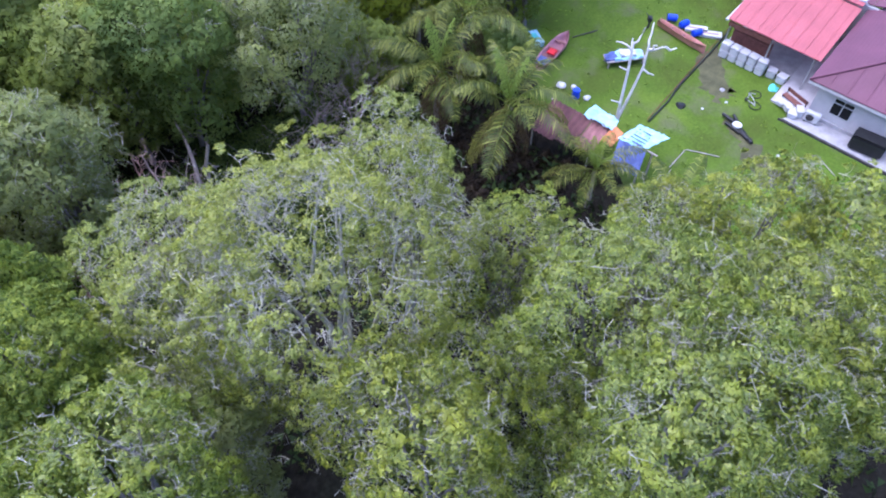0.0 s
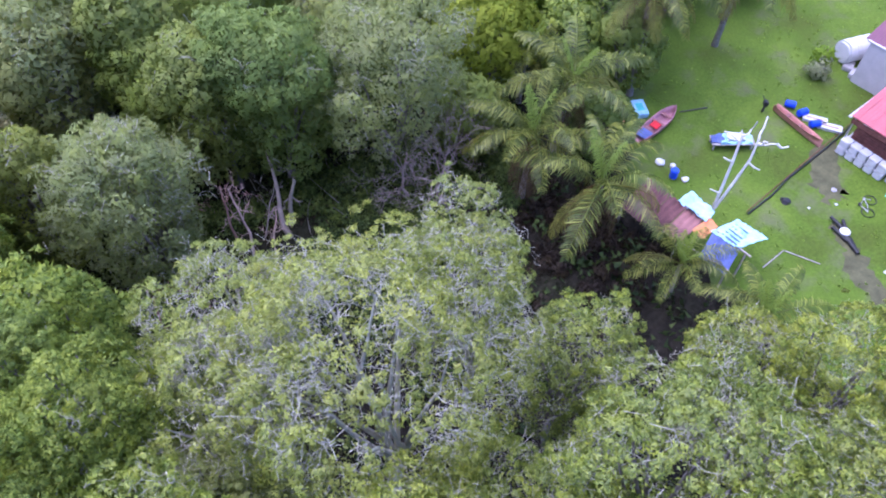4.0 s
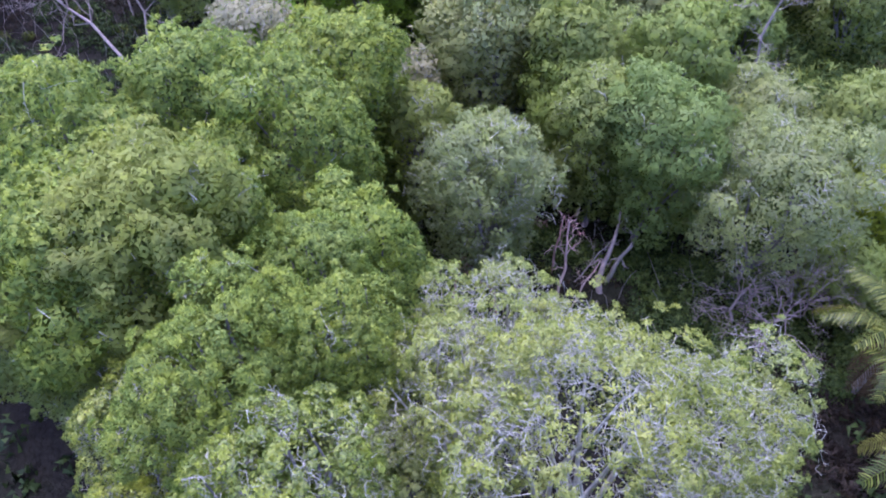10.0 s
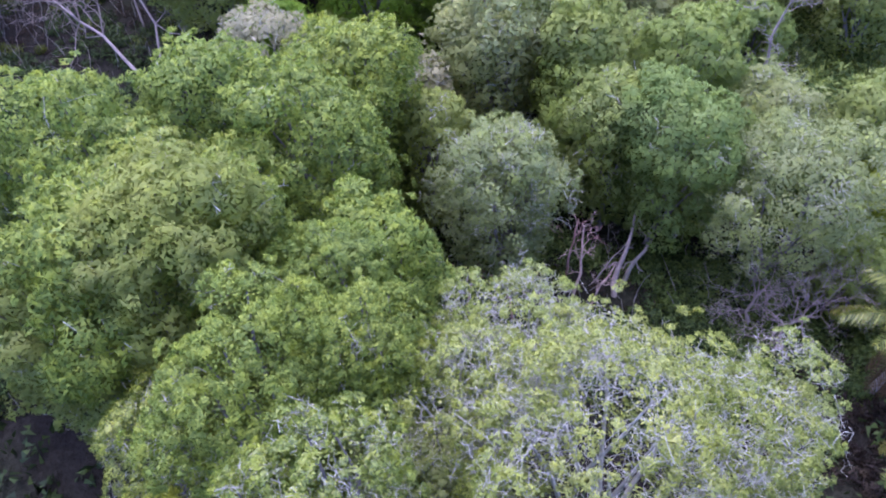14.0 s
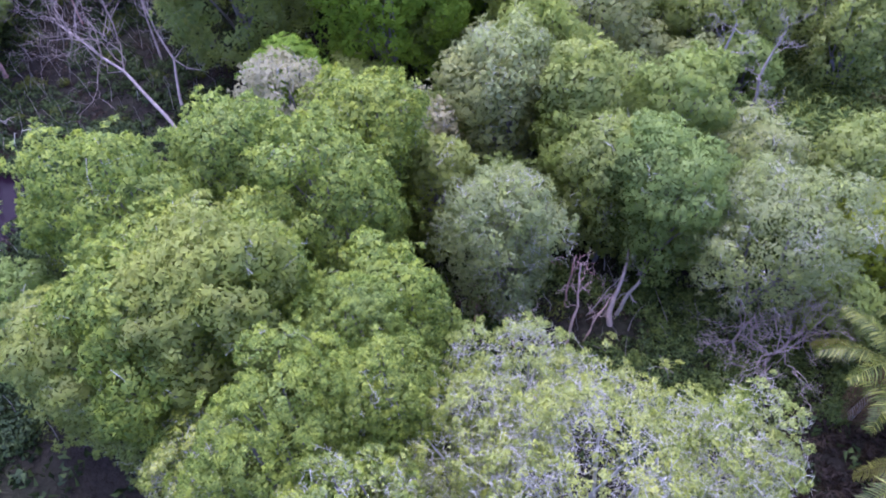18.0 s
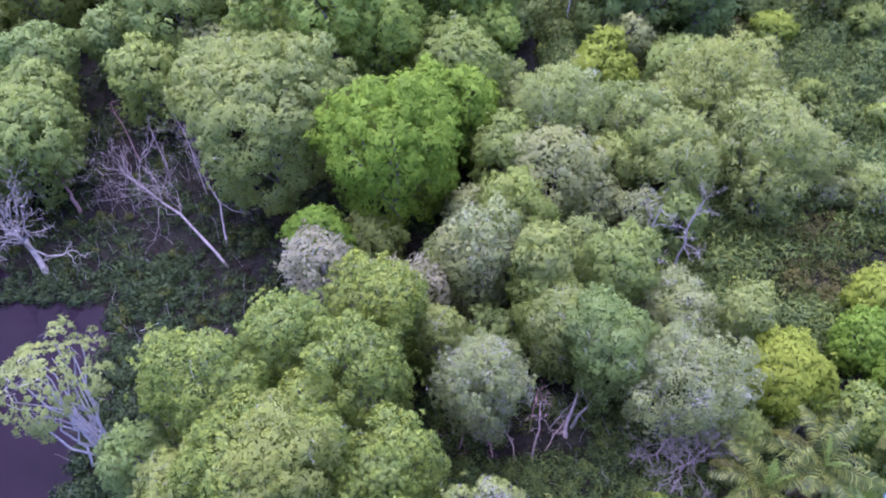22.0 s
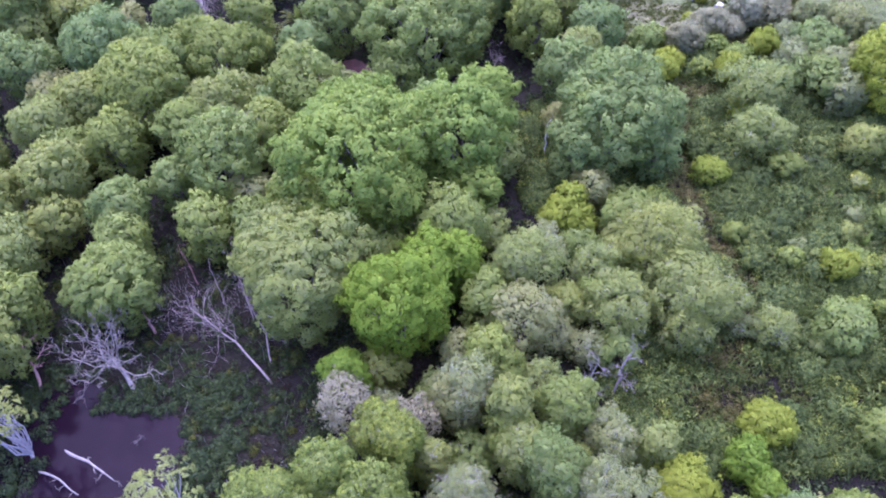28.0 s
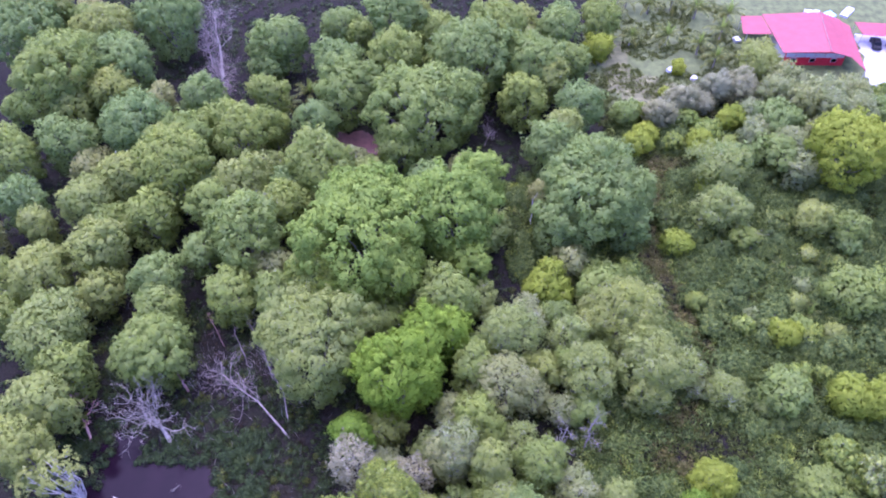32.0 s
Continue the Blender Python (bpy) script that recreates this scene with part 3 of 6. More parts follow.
def near_house():
    root = empty("house", 37, 5)
    tagged(root, "single-storey house with cream walls and maroon hipped roof", "house")

    def at(x, y, z=0.0):
        return (x - 37, y - 5, z)

    block("wall", root, PAINT["cream"], at(37.45, -9), at(37.65, 4.45, 2.75), 0.01)
    block("wall", root, PAINT["cream"], at(37.65, 4.25), at(48, 4.45, 2.75), 0.01)
    block("wall", root, PAINT["cream"], at(45.0, 4.5), at(45.2, 13.8, 2.9), 0.01)
    block("wall", root, PAINT["cream"], at(45.2, 13.6), at(52, 13.8, 2.9), 0.01)
    block("plinth", root, PAINT["concrete"], at(37.3, -9, 0.0), at(37.44, 4.6, 0.35), 0.01)
    # hipped maroon roof with eaves, and the wing behind the awning
    sheet("roof", root, MAROON_ROOF, [at(36.9, 5.05, 2.7), at(36.9, -9, 2.7), at(42, -9, 4.4), at(42, -0.05, 4.4)], 0.06)
    sheet("roof", root, MAROON_ROOF, [at(36.9, 5.05, 2.705), at(42, -0.05, 4.405), at(45.1, -0.05, 4.405), at(45.1, 5.05, 2.705)], 0.06)
    sheet("roof", root, MAROON_ROOF, [at(45.12, 4.9, 3.0), at(45.12, 14.2, 3.0), at(50, 14.2, 4.6), at(50, 4.9, 4.6)], 0.06)
    sheet("roof", root, MAROON_ROOF, [at(45.12, 4.88, 3.0), at(50, 4.88, 4.6), at(50, -0.05, 4.41), at(45.12, -0.05, 4.41)], 0.06)
    sheet("skylight_sheet", root, RED_ROOF, [at(47.4, 5.4, 3.83), at(47.4, 7.2, 3.83), at(48.8, 7.2, 4.29), at(48.8, 5.4, 4.29)], 0.04, "faded red roof sheet let into the maroon roof")
    for y0 in range(-8, 5, 1):
        rod("roof_rib", root, MAROON_ROOF, at(36.92, y0, 2.73), at(min(42, 36.9 + (5.05 - y0)), y0, 2.73 + (min(5.1, 5.05 - y0)) / 3.0), 0.02, sides=5)
    rod("hip_cap", root, MAROON_ROOF, at(36.9, 5.05, 2.74), at(42, -0.05, 4.44), 0.07)
    rod("gutter", root, PAINT["frame"], at(45.0, 5.2, 3.0), at(45.0, 14.0, 3.0), 0.07)
    sheet("fascia", root, PAINT["frame"], [at(36.86, 5.05, 2.62), at(36.86, -9, 2.62), at(36.88, -9, 2.62), at(36.88, 5.05, 2.62)], 0.14)
    win = block("window", root, PAINT["frame"], at(37.40, 2.28, 0.85), at(37.5, 3.46, 1.98), 0.01, "sliding window in a pale frame")
    for y0, y1, z0, z1 in ((2.34, 2.84, 0.92, 1.62), (2.90, 3.40, 0.92, 1.62), (2.34, 2.84, 1.70, 1.92), (2.90, 3.40, 1.70, 1.92)):
        block("pane", win, PAINT["dark_glass"], at(37.37, y0, z0), at(37.41, y1, z1), 0.005, "dark glass pane")
    win = block("window", root, PAINT["frame"], at(37.40, -2.5, 0.85), at(37.5, -1.3, 1.98), 0.01, "sliding window in a pale frame")
    for y0, y1 in ((-2.44, -1.94), (-1.86, -1.36)):
        block("pane", win, PAINT["dark_glass"], at(37.37, y0, 0.92), at(37.41, y1, 1.92), 0.005, "dark glass pane")
    return root


near_house()


def awning():
    root = empty("awning", 42, 8)
    tagged(root, "lean-to awning with a faded red metal roof", "awning")

    def at(x, y, z=0.0):
        return (x - 42, y - 8, z)

    sheet("roof", root, RED_ROOF, [at(38.9, 5.25, 2.55), at(38.9, 11.0, 2.65), at(44.1, 11.05, 3.25), at(44.1, 5.25, 3.15)], 0.05)
    sheet("ridge_sheet", root, RED_ROOF, [at(44.12, 5.3, 3.30), at(44.12, 11.1, 3.36), at(44.95, 11.1, 3.30), at(44.95, 5.3, 3.24)], 0.05)
    block("end_cap", root, PAINT["white"], at(44.55, 5.28, 3.26), at(44.98, 5.75, 3.42), 0.02, "white ridge end cap")
    block("edge_flashing", root, PAINT["frame"], at(38.8, 10.95, 2.52), at(44.0, 11.12, 2.62), 0.01)
    for k in range(8):
        y = 5.6 + k * 0.72
        rod("roof_rib", root, RED_ROOF, at(38.92, y, 2.59 + 0.0174 * (y - 5.25)), at(44.08, y, 3.19 + 0.0174 * (y - 5.25)), 0.010, sides=5)
    for x, y, h in ((39.15, 10.8, 2.6), (39.15, 8.2, 2.55), (39.15, 5.6, 2.5), (44.0, 10.8, 3.1)):
        rod("post", root, PAINT["steel"], at(x, y), at(x, y, h), 0.05)
    block("lattice_beam", root, PAINT["brick"], at(38.98, 8.2, 2.15), at(39.06, 10.9, 2.45), 0.01, "dark red steel lattice beam")
    return root


awning()


def plank_screen():
    root = empty("plank_screen", 39.7, 9.4)
    tagged(root, "brown timber screen under the awning edge", "screen")
    for k in range(9):
        block("plank", root, PAINT["brick"], (-0.04, -1.25, 0.05 + 0.19 * k), (0.02 + 0.01 * (k % 2), 1.25, 0.22 + 0.19 * k), 0.01)
    for y in (-1.2, 0, 1.2):
        block("upright", root, PAINT["pole"], (0.035, y - 0.05, 0), (0.13, y + 0.05, 1.85), 0.01)


plank_screen()


def crate(x, y, z, rz, name="white_crate"):
    root = empty(name, x, y, z, rz)
    tagged(root, "white square plastic tub stacked by the awning", "tub", "white tubs")
    block("tub_body", root, PAINT["white"], (-0.26, -0.26, 0), (0.26, 0.26, 0.44), 0.05)
    block("tub_lid", root, PAINT["white"], (-0.28, -0.28, 0.442), (0.28, 0.28, 0.50), 0.025)
    return root


first = crate(39.05, 10.55, 0.03, 2)
for k in range(5):
    for z in (0, 1):
        if k or z:
            copy_thing(first, pose(39.05 - 0.02 * k, 10.55 - 0.60 * k, 0.03 + 0.502 * z, 0, 0, rng.uniform(-5, 5)))
copy_thing(first, pose(39.2, 7.5, 0.03, 0, 0, 8))
copy_thing(first, pose(39.1, 6.8, 0.03, 0, 0, -6))


def floor_slab(name, outline, top, mat, label):
    root = empty(name, outline[0][0], outline[0][1])
    ob = sheet("slab", root, mat, [(x - outline[0][0], y - outline[0][1], top) for x, y in outline], top + 0.1)
    tagged(root, label, "pavement", kind="structure")
    return ob


floor_slab("porch_floor", [(37.2, 6.5), (44.9, 6.5), (44.9, 4.5), (37.7, 4.5), (37.1, 5.0)], 0.12, PAINT["pale_floor"], "pale cement porch floor")
floor_slab("awning_floor", [(39.9, 11.0), (44.9, 11.0), (44.9, 6.51), (39.9, 6.51)], 0.10, PAINT["concrete"], "grey cement floor under the awning")
floor_slab("apron", [(36.15, 5.3), (37.28, 4.6), (37.28, -9), (35.7, -9)], 0.14, PAINT["concrete"], "stained concrete apron along the house wall")
kerb = empty("drain_edge", 36.0, 0)
sheet("edge", kerb, PAINT["drain"], [(0.02, 5.5, 0.16), (0.14, 5.3, 0.16), (-0.31, -9, 0.16), (-0.43, -9, 0.16)], 0.2)
tagged(kerb, "dark mossy edge of the concrete apron", "kerb", kind="structure")


def air_unit():
    root = empty("air_conditioner", 36.95, 4.0, 0.14, 4)
    tagged(root, "white outdoor air-conditioner unit beside the wall", "air conditioner")
    block("casing", root, PAINT["white"], (-0.17, -0.42, 0.08), (0.17, 0.42, 0.66), 0.03)
    bm = round_bm(0.22, 0, 0.03, 20, 0.008)
    bmesh.ops.rotate(bm, matrix=Euler((0, radians(-90), 0)).to_matrix(), verts=bm.verts[:])
    bmesh.ops.translate(bm, vec=(-0.172, 0.1, 0.37), verts=bm.verts[:])
    part("fan_grille", bm, PAINT["drain"], root, "round dark fan grille")
    for y in (-0.3, 0.3):
        block("foot", root, PAINT["black"], (-0.16, y - 0.04, 0), (0.16, y + 0.04, 0.085), 0.01)


air_unit()


def rack():
    root = empty("clothes_rack", 37.4, 5.35, 0.12, -20)
    tagged(root, "dark red bench rail on the porch edge", "bench")
    block("seat", root, PAINT["brick"], (-0.18, -0.75, 0.42), (0.18, 0.75, 0.48), 0.01)
    block("backrest", root, PAINT["brick"], (0.16, -0.75, 0.62), (0.21, 0.75, 0.86), 0.01)
    for y in (-0.68, 0.68):
        block("leg", root, PAINT["black"], (-0.15, y - 0.03, 0), (-0.09, y + 0.03, 0.42), 0.005)
        block("leg", root, PAINT["black"], (0.14, y - 0.03, 0), (0.19, y + 0.03, 0.86), 0.005)


rack()
for k, (x, y, w, h, rz) in enumerate(((36.75, 5.0, 0.35, 0.30, 10), (36.95, 4.75, 0.28, 0.5, 30), (37.25, 5.9, 0.3, 0.25, -15), (37.0, 5.45, 0.26, 0.36, 50))):
    b = empty("washing_tub", x, y, 0.14 if y < 5.2 else 0.12, rz)
    tagged(b, "white household tub on the porch edge", "tub")
    block("basin", b, PAINT["white"], (-w, -w * 0.7, 0), (w, w * 0.7, h), 0.06)
    block("rim", b, PAINT["frame"], (-w - 0.02, -w * 0.7 - 0.02, h + 0.002), (w + 0.02, w * 0.7 + 0.02, h + 0.03), 0.01)


def water_tank(x, y, z):
    root = empty("water_tank", x, y, z, 4)
    tagged(root, "black lidded plastic water tank against the wall", "tank")
    block("tank_body", root, PAINT["black"], (-0.42, -0.9, 0), (0.42, 0.9, 0.98), 0.12)
    block("lid", root, PAINT["black"], (-0.40, -0.86, 0.985), (0.40, 0.86, 1.04), 0.03)


water_tank(36.75, 0.75, 0.14)


def drum(x, y, rz, lying=True):
    root = empty("blue_drum", x, y, 0.32 if lying else 0.02, rz)
    tagged(root, "blue plastic drum lying on the lawn" if lying else "blue plastic drum standing on the lawn", "drum", "blue drums")
    for name, r, a, b in (("barrel", 0.22, -0.31, 0.31), ("hoop", 0.232, -0.16, -0.12), ("hoop", 0.232, 0.12, 0.16)):
        bm = round_bm(r, a, b, 22, 0.04 if name == "barrel" else 0.01)
        if lying:
            bmesh.ops.rotate(bm, matrix=Euler((radians(90), 0, 0)).to_matrix(), verts=bm.verts[:])
        else:
            bmesh.ops.translate(bm, vec=(0, 0, 0.4), verts=bm.verts[:])
        part(name, bm, PAINT["blue"], root)


drum(39.9, 14.7, 30)
drum(39.85, 13.8, 75)
drum(39.6, 12.75, 60)
drum(29.9, 15.3, 0, False)
for x, y, s in ((30.2, 16.5, 0.26), (30.6, 15.9, 0.17), (30.3, 14.75, 0.2), (29.95, 15.3, 0.2)):
    sack = empty("white_sack", x, y, 0.82 if s == 0.3 else 0.02, rng.uniform(0, 90))
    tagged(sack, "crumpled white plastic sack", "sack")
    bm = bmesh.new()
    bmesh.ops.create_icosphere(bm, subdivisions=3, radius=s)
    for v in bm.verts:
        v.co *= 1 + 0.35 * noise.noise(v.co * 5 + Vector((x, y, 0)))
        v.co.z = max(0, v.co.z * 0.7 + s * 0.45)
    part("sack_body", bm, PAINT["white"], sack)


def boat(x, y, rz, length, beam, mat, label, name="boat"):
    """An open boat: hull shell with sheer, floor, thwarts."""
    root = empty(name, x, y, 0.02, rz)
    tagged(root, label, "boat")
    k, m = 15, 9
    s = np.linspace(-1, 1, k)
    half = beam / 2 * (1 - np.abs(s) ** 3 * np.where(s > 0, 1.0, 0.35))
    V = []
    for grow in (1.0, 0.88):
        for i in range(k):
            for j in range(m):
                a = np.pi * j / (m - 1)
                V.append((s[i] * length / 2 * (0.98 if grow < 1 else 1), -np.cos(a) * half[i] * grow, (0.48 + 0.16 * max(0, s[i]) ** 2) * (1 - np.sin(a) ** 0.6 * (1 if grow == 1 else 0.86))))
    V = np.array(V)
    F = []
    n = k * m
    for o in (0, n):
        for i in range(k - 1):
            for j in range(m - 1):
                q = [o + i * m + j, o + i * m + j + 1, o + (i + 1) * m + j + 1, o + (i + 1) * m + j]
                F.append(q if o else q[::-1])
    for i in range(k - 1):
        for j in (0, m - 1):
            F.append([i * m + j, (i + 1) * m + j, n + (i + 1) * m + j, n + i * m + j])
    for j in range(m - 1):
        F.append([j, j + 1, n + j + 1, n + j])
        F.append([(k - 1) * m + j, (k - 1) * m + j + 1, n + (k - 1) * m + j + 1, n + (k - 1) * m + j])
    link_part("hull", mesh_from("hull", V, np.array(F), mat, True), root)
    for q in (-0.45, 0.05, 0.5):
        block("thwart", root, PAINT["rust_pale"], (q * length / 2 - 0.1, -beam * 0.42, 0.32), (q * length / 2 + 0.1, beam * 0.42, 0.36), 0.01)
    return root


old = boat(32.3, 18.6, 6, 3.7, 1.0, plain("faded_mauve_paint", (0.40, 0.20, 0.235), 0.8, 1.5, 0.3), "old open boat with faded pink-red paint on the lawn")
block("red_cover", old, PAINT["red"], (-0.55, -0.3, 0.37), (0.0, 0.22, 0.46), 0.04, "bright red cloth in the boat")
block("stern_deck", old, PAINT["navy_tarp"], (-1.7, -0.36, 0.38), (-0.95, 0.36, 0.44), 0.02, "grey-blue decked stern")
slim = boat(38.7, 13.35, -100, 3.7, 0.42, plain("faded_salmon_paint", (0.48, 0.22, 0.19), 0.7, 2.0, 0.2), "long narrow salmon-red boat on the lawn", "canoe")


def outboard():
    root = empty("outboard_motor", 38.35, 15.5, 0.02, 40)
    tagged(root, "dark outboard motor on a stand by the canoe", "motor")
    block("cowl", root, PAINT["black"], (-0.2, -0.14, 0.5), (0.2, 0.14, 0.85), 0.06)
    block("leg", root, PAINT["drain"], (-0.07, -0.06, 0.0), (0.07, 0.06, 0.5), 0.02)
    rod("tiller", root, PAINT["black"], (0.2, 0, 0.65), (0.75, 0.1, 0.6), 0.025)


outboard()
for x, y, rz, lab in ((40.1, 13.05, -62, "white chest freezer lid lying on the lawn"), (40.2, 12.1, -62, "white fibreglass box with a stained top")):
    c = empty("cool_box", x, y, 0.02, rz)
    tagged(c, lab, "box")
    block("box_body", c, PAINT["white"], (-0.68, -0.25, 0), (0.68, 0.25, 0.18), 0.03)
    block("lid", c, PAINT["white"], (-0.7, -0.27, 0.183), (0.7, 0.27, 0.22), 0.015)
    block("lid_strip", c, PAINT["rust_pale"], (-0.5, -0.06, 0.222), (0.5, 0.04, 0.232), 0.002)


def raft():
    root = empty("raft_frame", 34.5, 14.9, 0.02, -38)
    tagged(root, "low work table heaped with blue and white tarps", "table")
    block("tabletop", root, PAINT["pole"], (-1.25, -0.42, 0.42), (1.25, 0.42, 0.47), 0.01)
    for x in (-1.1, 1.1):
        for y in (-0.34, 0.34):
            block("leg", root, PAINT["pole"], (x - 0.04, y - 0.04, 0), (x + 0.04, y + 0.04, 0.42), 0.005)


raft()
for x, y, z, w, d, mat, lab in ((33.85, 15.45, 0.475, 0.38, 0.3, "navy_tarp", "folded grey-blue tarp"), (34.35, 15.05, 0.475, 0.5, 0.4, "sky_tarp", "crumpled light-blue tarp"), (35.0, 14.5, 0.475, 0.45, 0.36, "sky_tarp", "crumpled light-blue tarp"), (34.65, 14.85, 0.60, 0.5, 0.3, "white", "crumpled white sheet")):
    t = empty("tarp", x, y, z, -38)
    tagged(t, lab + " on the work table", "tarp")
    bm = box_bm((-w, -d, 0), (w, d, 0.12), 0)
    bmesh.ops.subdivide_edges(bm, edges=bm.edges[:], cuts=6, use_grid_fill=True)
    for v in bm.verts:
        if v.co.z > 0.01:
            v.co.z += 0.16 * noise.noise(v.co * 4 + Vector((x, y, 0)))
        v.co.x *= 1 + 0.2 * noise.noise(v.co * 2 + Vector((y, x, 0)))
    part("tarp_sheet", bm, PAINT[mat], t)
blue_box = empty("fish_box", 32.5, 20.2, 0.02, 60)
tagged(blue_box, "light-blue fish box with turquoise contents", "box")
block("box_body", blue_box, PAINT["sky_tarp"], (-0.65, -0.4, 0), (0.65, 0.4, 0.4), 0.03)
block("lining", blue_box, PAINT["aqua"], (-0.35, -0.2, 0.402), (0.3, 0.22, 0.44), 0.02, "turquoise plastic bundle")
card = empty("cardboard", 31.4, 20.0, 0.02, 10)
tagged(card, "flattened brown cardboard on the grass", "cardboard")
block("flap", card, PAINT["orange"], (-0.45, -0.3, 0), (0.4, 0.3, 0.05), 0.01)


def shed():
    root = empty("shed", 27, 12)
    tagged(root, "open shed roofed with rusty iron and blue tarps", "shed")

    def at(x, y, z):
        return (x - 27, y - 12, z)

    # corrugated roof, sloping to the trees
    def corrugated(name, y0, y1, x0, x1, z0, z1, mat, label=""):
        n = int((y1 - y0) / 0.075)
        yy = np.linspace(y0, y1, n)
        wave = 0.05 * np.sin(np.arange(n) * np.pi / 2)
        V = []
        for thick in (0, 0.012):
            for x, z in ((x0, z0), ((x0 + x1) / 2, (z0 + z1) / 2 - 0.05), (x1, z1)):
                V += [at(x, q, z + w - thick) for q, w in zip(yy, wave)]
        F = []
        for o in (0, 3 * n):
            for r in (0, 1):
                for i in range(n - 1):
                    q = [o + r * n + i, o + r * n + i + 1, o + (r + 1) * n + i + 1, o + (r + 1) * n + i]
                    F.append(q if o == 0 else q[::-1])
        for i in range(n - 1):
            F.append([i, i + 1, 3 * n + i + 1, 3 * n + i])
            F.append([2 * n + i, 2 * n + i + 1, 5 * n + i + 1, 5 * n + i])
        link_part(name, mesh_from(name, np.array(V), np.array(F), mat), root, label)

    corrugated("roof_sheet", 13.6, 15.1, 24.9, 27.0, 1.55, 2.2, PAINT["rust"])
    corrugated("roof_sheet", 12.55, 13.58, 25.1, 27.0, 1.57, 2.2, PAINT["rust"])
    corrugated("roof_sheet", 11.5, 12.53, 25.4, 27.1, 1.57, 2.2, PAINT["rust_pale"], "faded pink iron sheet")
    rod("ridge_pole", root, PAINT["pole"], at(27.05, 8.6, 2.08), at(27.0, 15.2, 2.1), 0.05)
    rod("eave_pole", root, PAINT["pole"], at(26.0, 8.9, 1.5), at(25.0, 15.1, 1.46), 0.045)
    for x, y, z in ((27.0, 15.0, 2.05), (27.05, 11.6, 2.05), (27.1, 8.9, 2.05), (25.1, 15.0, 1.45), (25.4, 11.6, 1.48), (26.0, 9.0, 1.48)):
        rod("post", root, PAINT["pole"], at(x, y, -0.1), at(x, y, z), 0.055)

    def cloth(name, corners, mat, label, wob):
        k = 14
        V = []
        for u in np.linspace(0, 1, k):
            for w in np.linspace(0, 1, k):
                a, b, c, d = (np.array(q) for q in corners)
                p = (a * (1 - u) + b * u) * (1 - w) + (d * (1 - u) + c * u) * w
                p[2] += wob * noise.noise((p[0] * 2.5, p[1] * 2.5, 7.0)) + 0.05 * np.sin(w * 34)
                V.append(p)
        V = np.array(V + [q - [0, 0, 0.015] for q in V])
        F = []
        for o in (0, k * k):
            for i in range(k - 1):
                for j in range(k - 1):
                    q = [o + i * k + j, o + (i + 1) * k + j, o + (i + 1) * k + j + 1, o + i * k + j + 1]
                    F.append(q if o == 0 else q[::-1])
        link_part(name, mesh_from(name, V, np.array(F), PAINT[mat], True), root, label)

    cloth("blue_tarp", [at(26.9, 13.1, 2.3), at(28.2, 13.2, 2.0), at(28.0, 11.5, 2.0), at(26.9, 11.3, 2.3)], "sky_tarp", "light-blue plastic tarp", 0.25)
    cloth("blue_tarp", [at(26.7, 10.8, 2.2), at(28.6, 10.5, 1.95), at(28.8, 8.8, 1.9), at(26.9, 9.3, 2.2)], "sky_tarp", "light-blue tarp with dark stripes", 0.2)
    cloth("blue_tarp", [at(25.6, 10.4, 1.4), at(26.75, 10.7, 2.16), at(26.95, 9.2, 2.14), at(25.9, 8.9, 1.3)], "navy_tarp", "dark-blue tarp", 0.15)
    cloth("orange_sheet", [at(26.2, 11.5, 1.98), at(27.3, 11.4, 2.22), at(27.2, 10.75, 2.22), at(26.2, 10.8, 1.95)], "orange", "faded orange sheet", 0.1)
    for k in range(5):
        block("tarp_stripe", root, PAINT["navy_tarp"], at(26.95 + 0.3 * k, 9.45 + 0.03 * k, 2.23 - 0.055 * k), at(27.03 + 0.3 * k, 10.35, 2.25 - 0.055 * k), 0.002)


shed()


def pipe(pts, r, mat, label, name="pipe"):
    root = empty(name, pts[0][0], pts[0][1])
    tagged(root, label, "pole")
    p = np.array(pts, float) - [pts[0][0], pts[0][1], 0]
    link_part("pole_shaft", mesh_from("pole_shaft", *tubes([(p, np.full(len(p), r))], 8), mat, True), root)
    return root


pipe([(41.6, 11.4, 0.1), (38.6, 11.25, 0.1), (34.8, 11.2, 0.1), (33.2, 11.0, 0.1), (31.0, 11.0, 0.1)], 0.05, PAINT["black"], "long dark pipe lying across the lawn", "drain_pipe")
pipe([(41.6, 11.55, 0.08), (37.0, 11.38, 0.08), (31.1, 11.14, 0.08)], 0.022, PAINT["brick"], "brown pipe lying along the dark one", "drain_pipe")
pipe([(28.7, 8.3, 0.06), (30.5, 8.3, 0.06)], 0.03, PAINT["pole"], "weathered pole lying in the grass", "lying_pole")
pipe([(30.5, 8.25, 0.06), (31.2, 6.6, 0.06)], 0.03, PAINT["pole"], "thin dark pole in the grass", "lying_pole")
pipe([(34.4, 18.6, 0.06), (36.0, 17.8, 0.06)], 0.04, PAINT["drain"], "dark rope line on the grass", "rope")
pipe([(34.0, 1.2, 0.06), (34.8, 2.6, 0.06), (33.6, 3.4, 0.06)], 0.02, PAINT["pole"], "weathered sticks lying in the grass", "lying_pole")


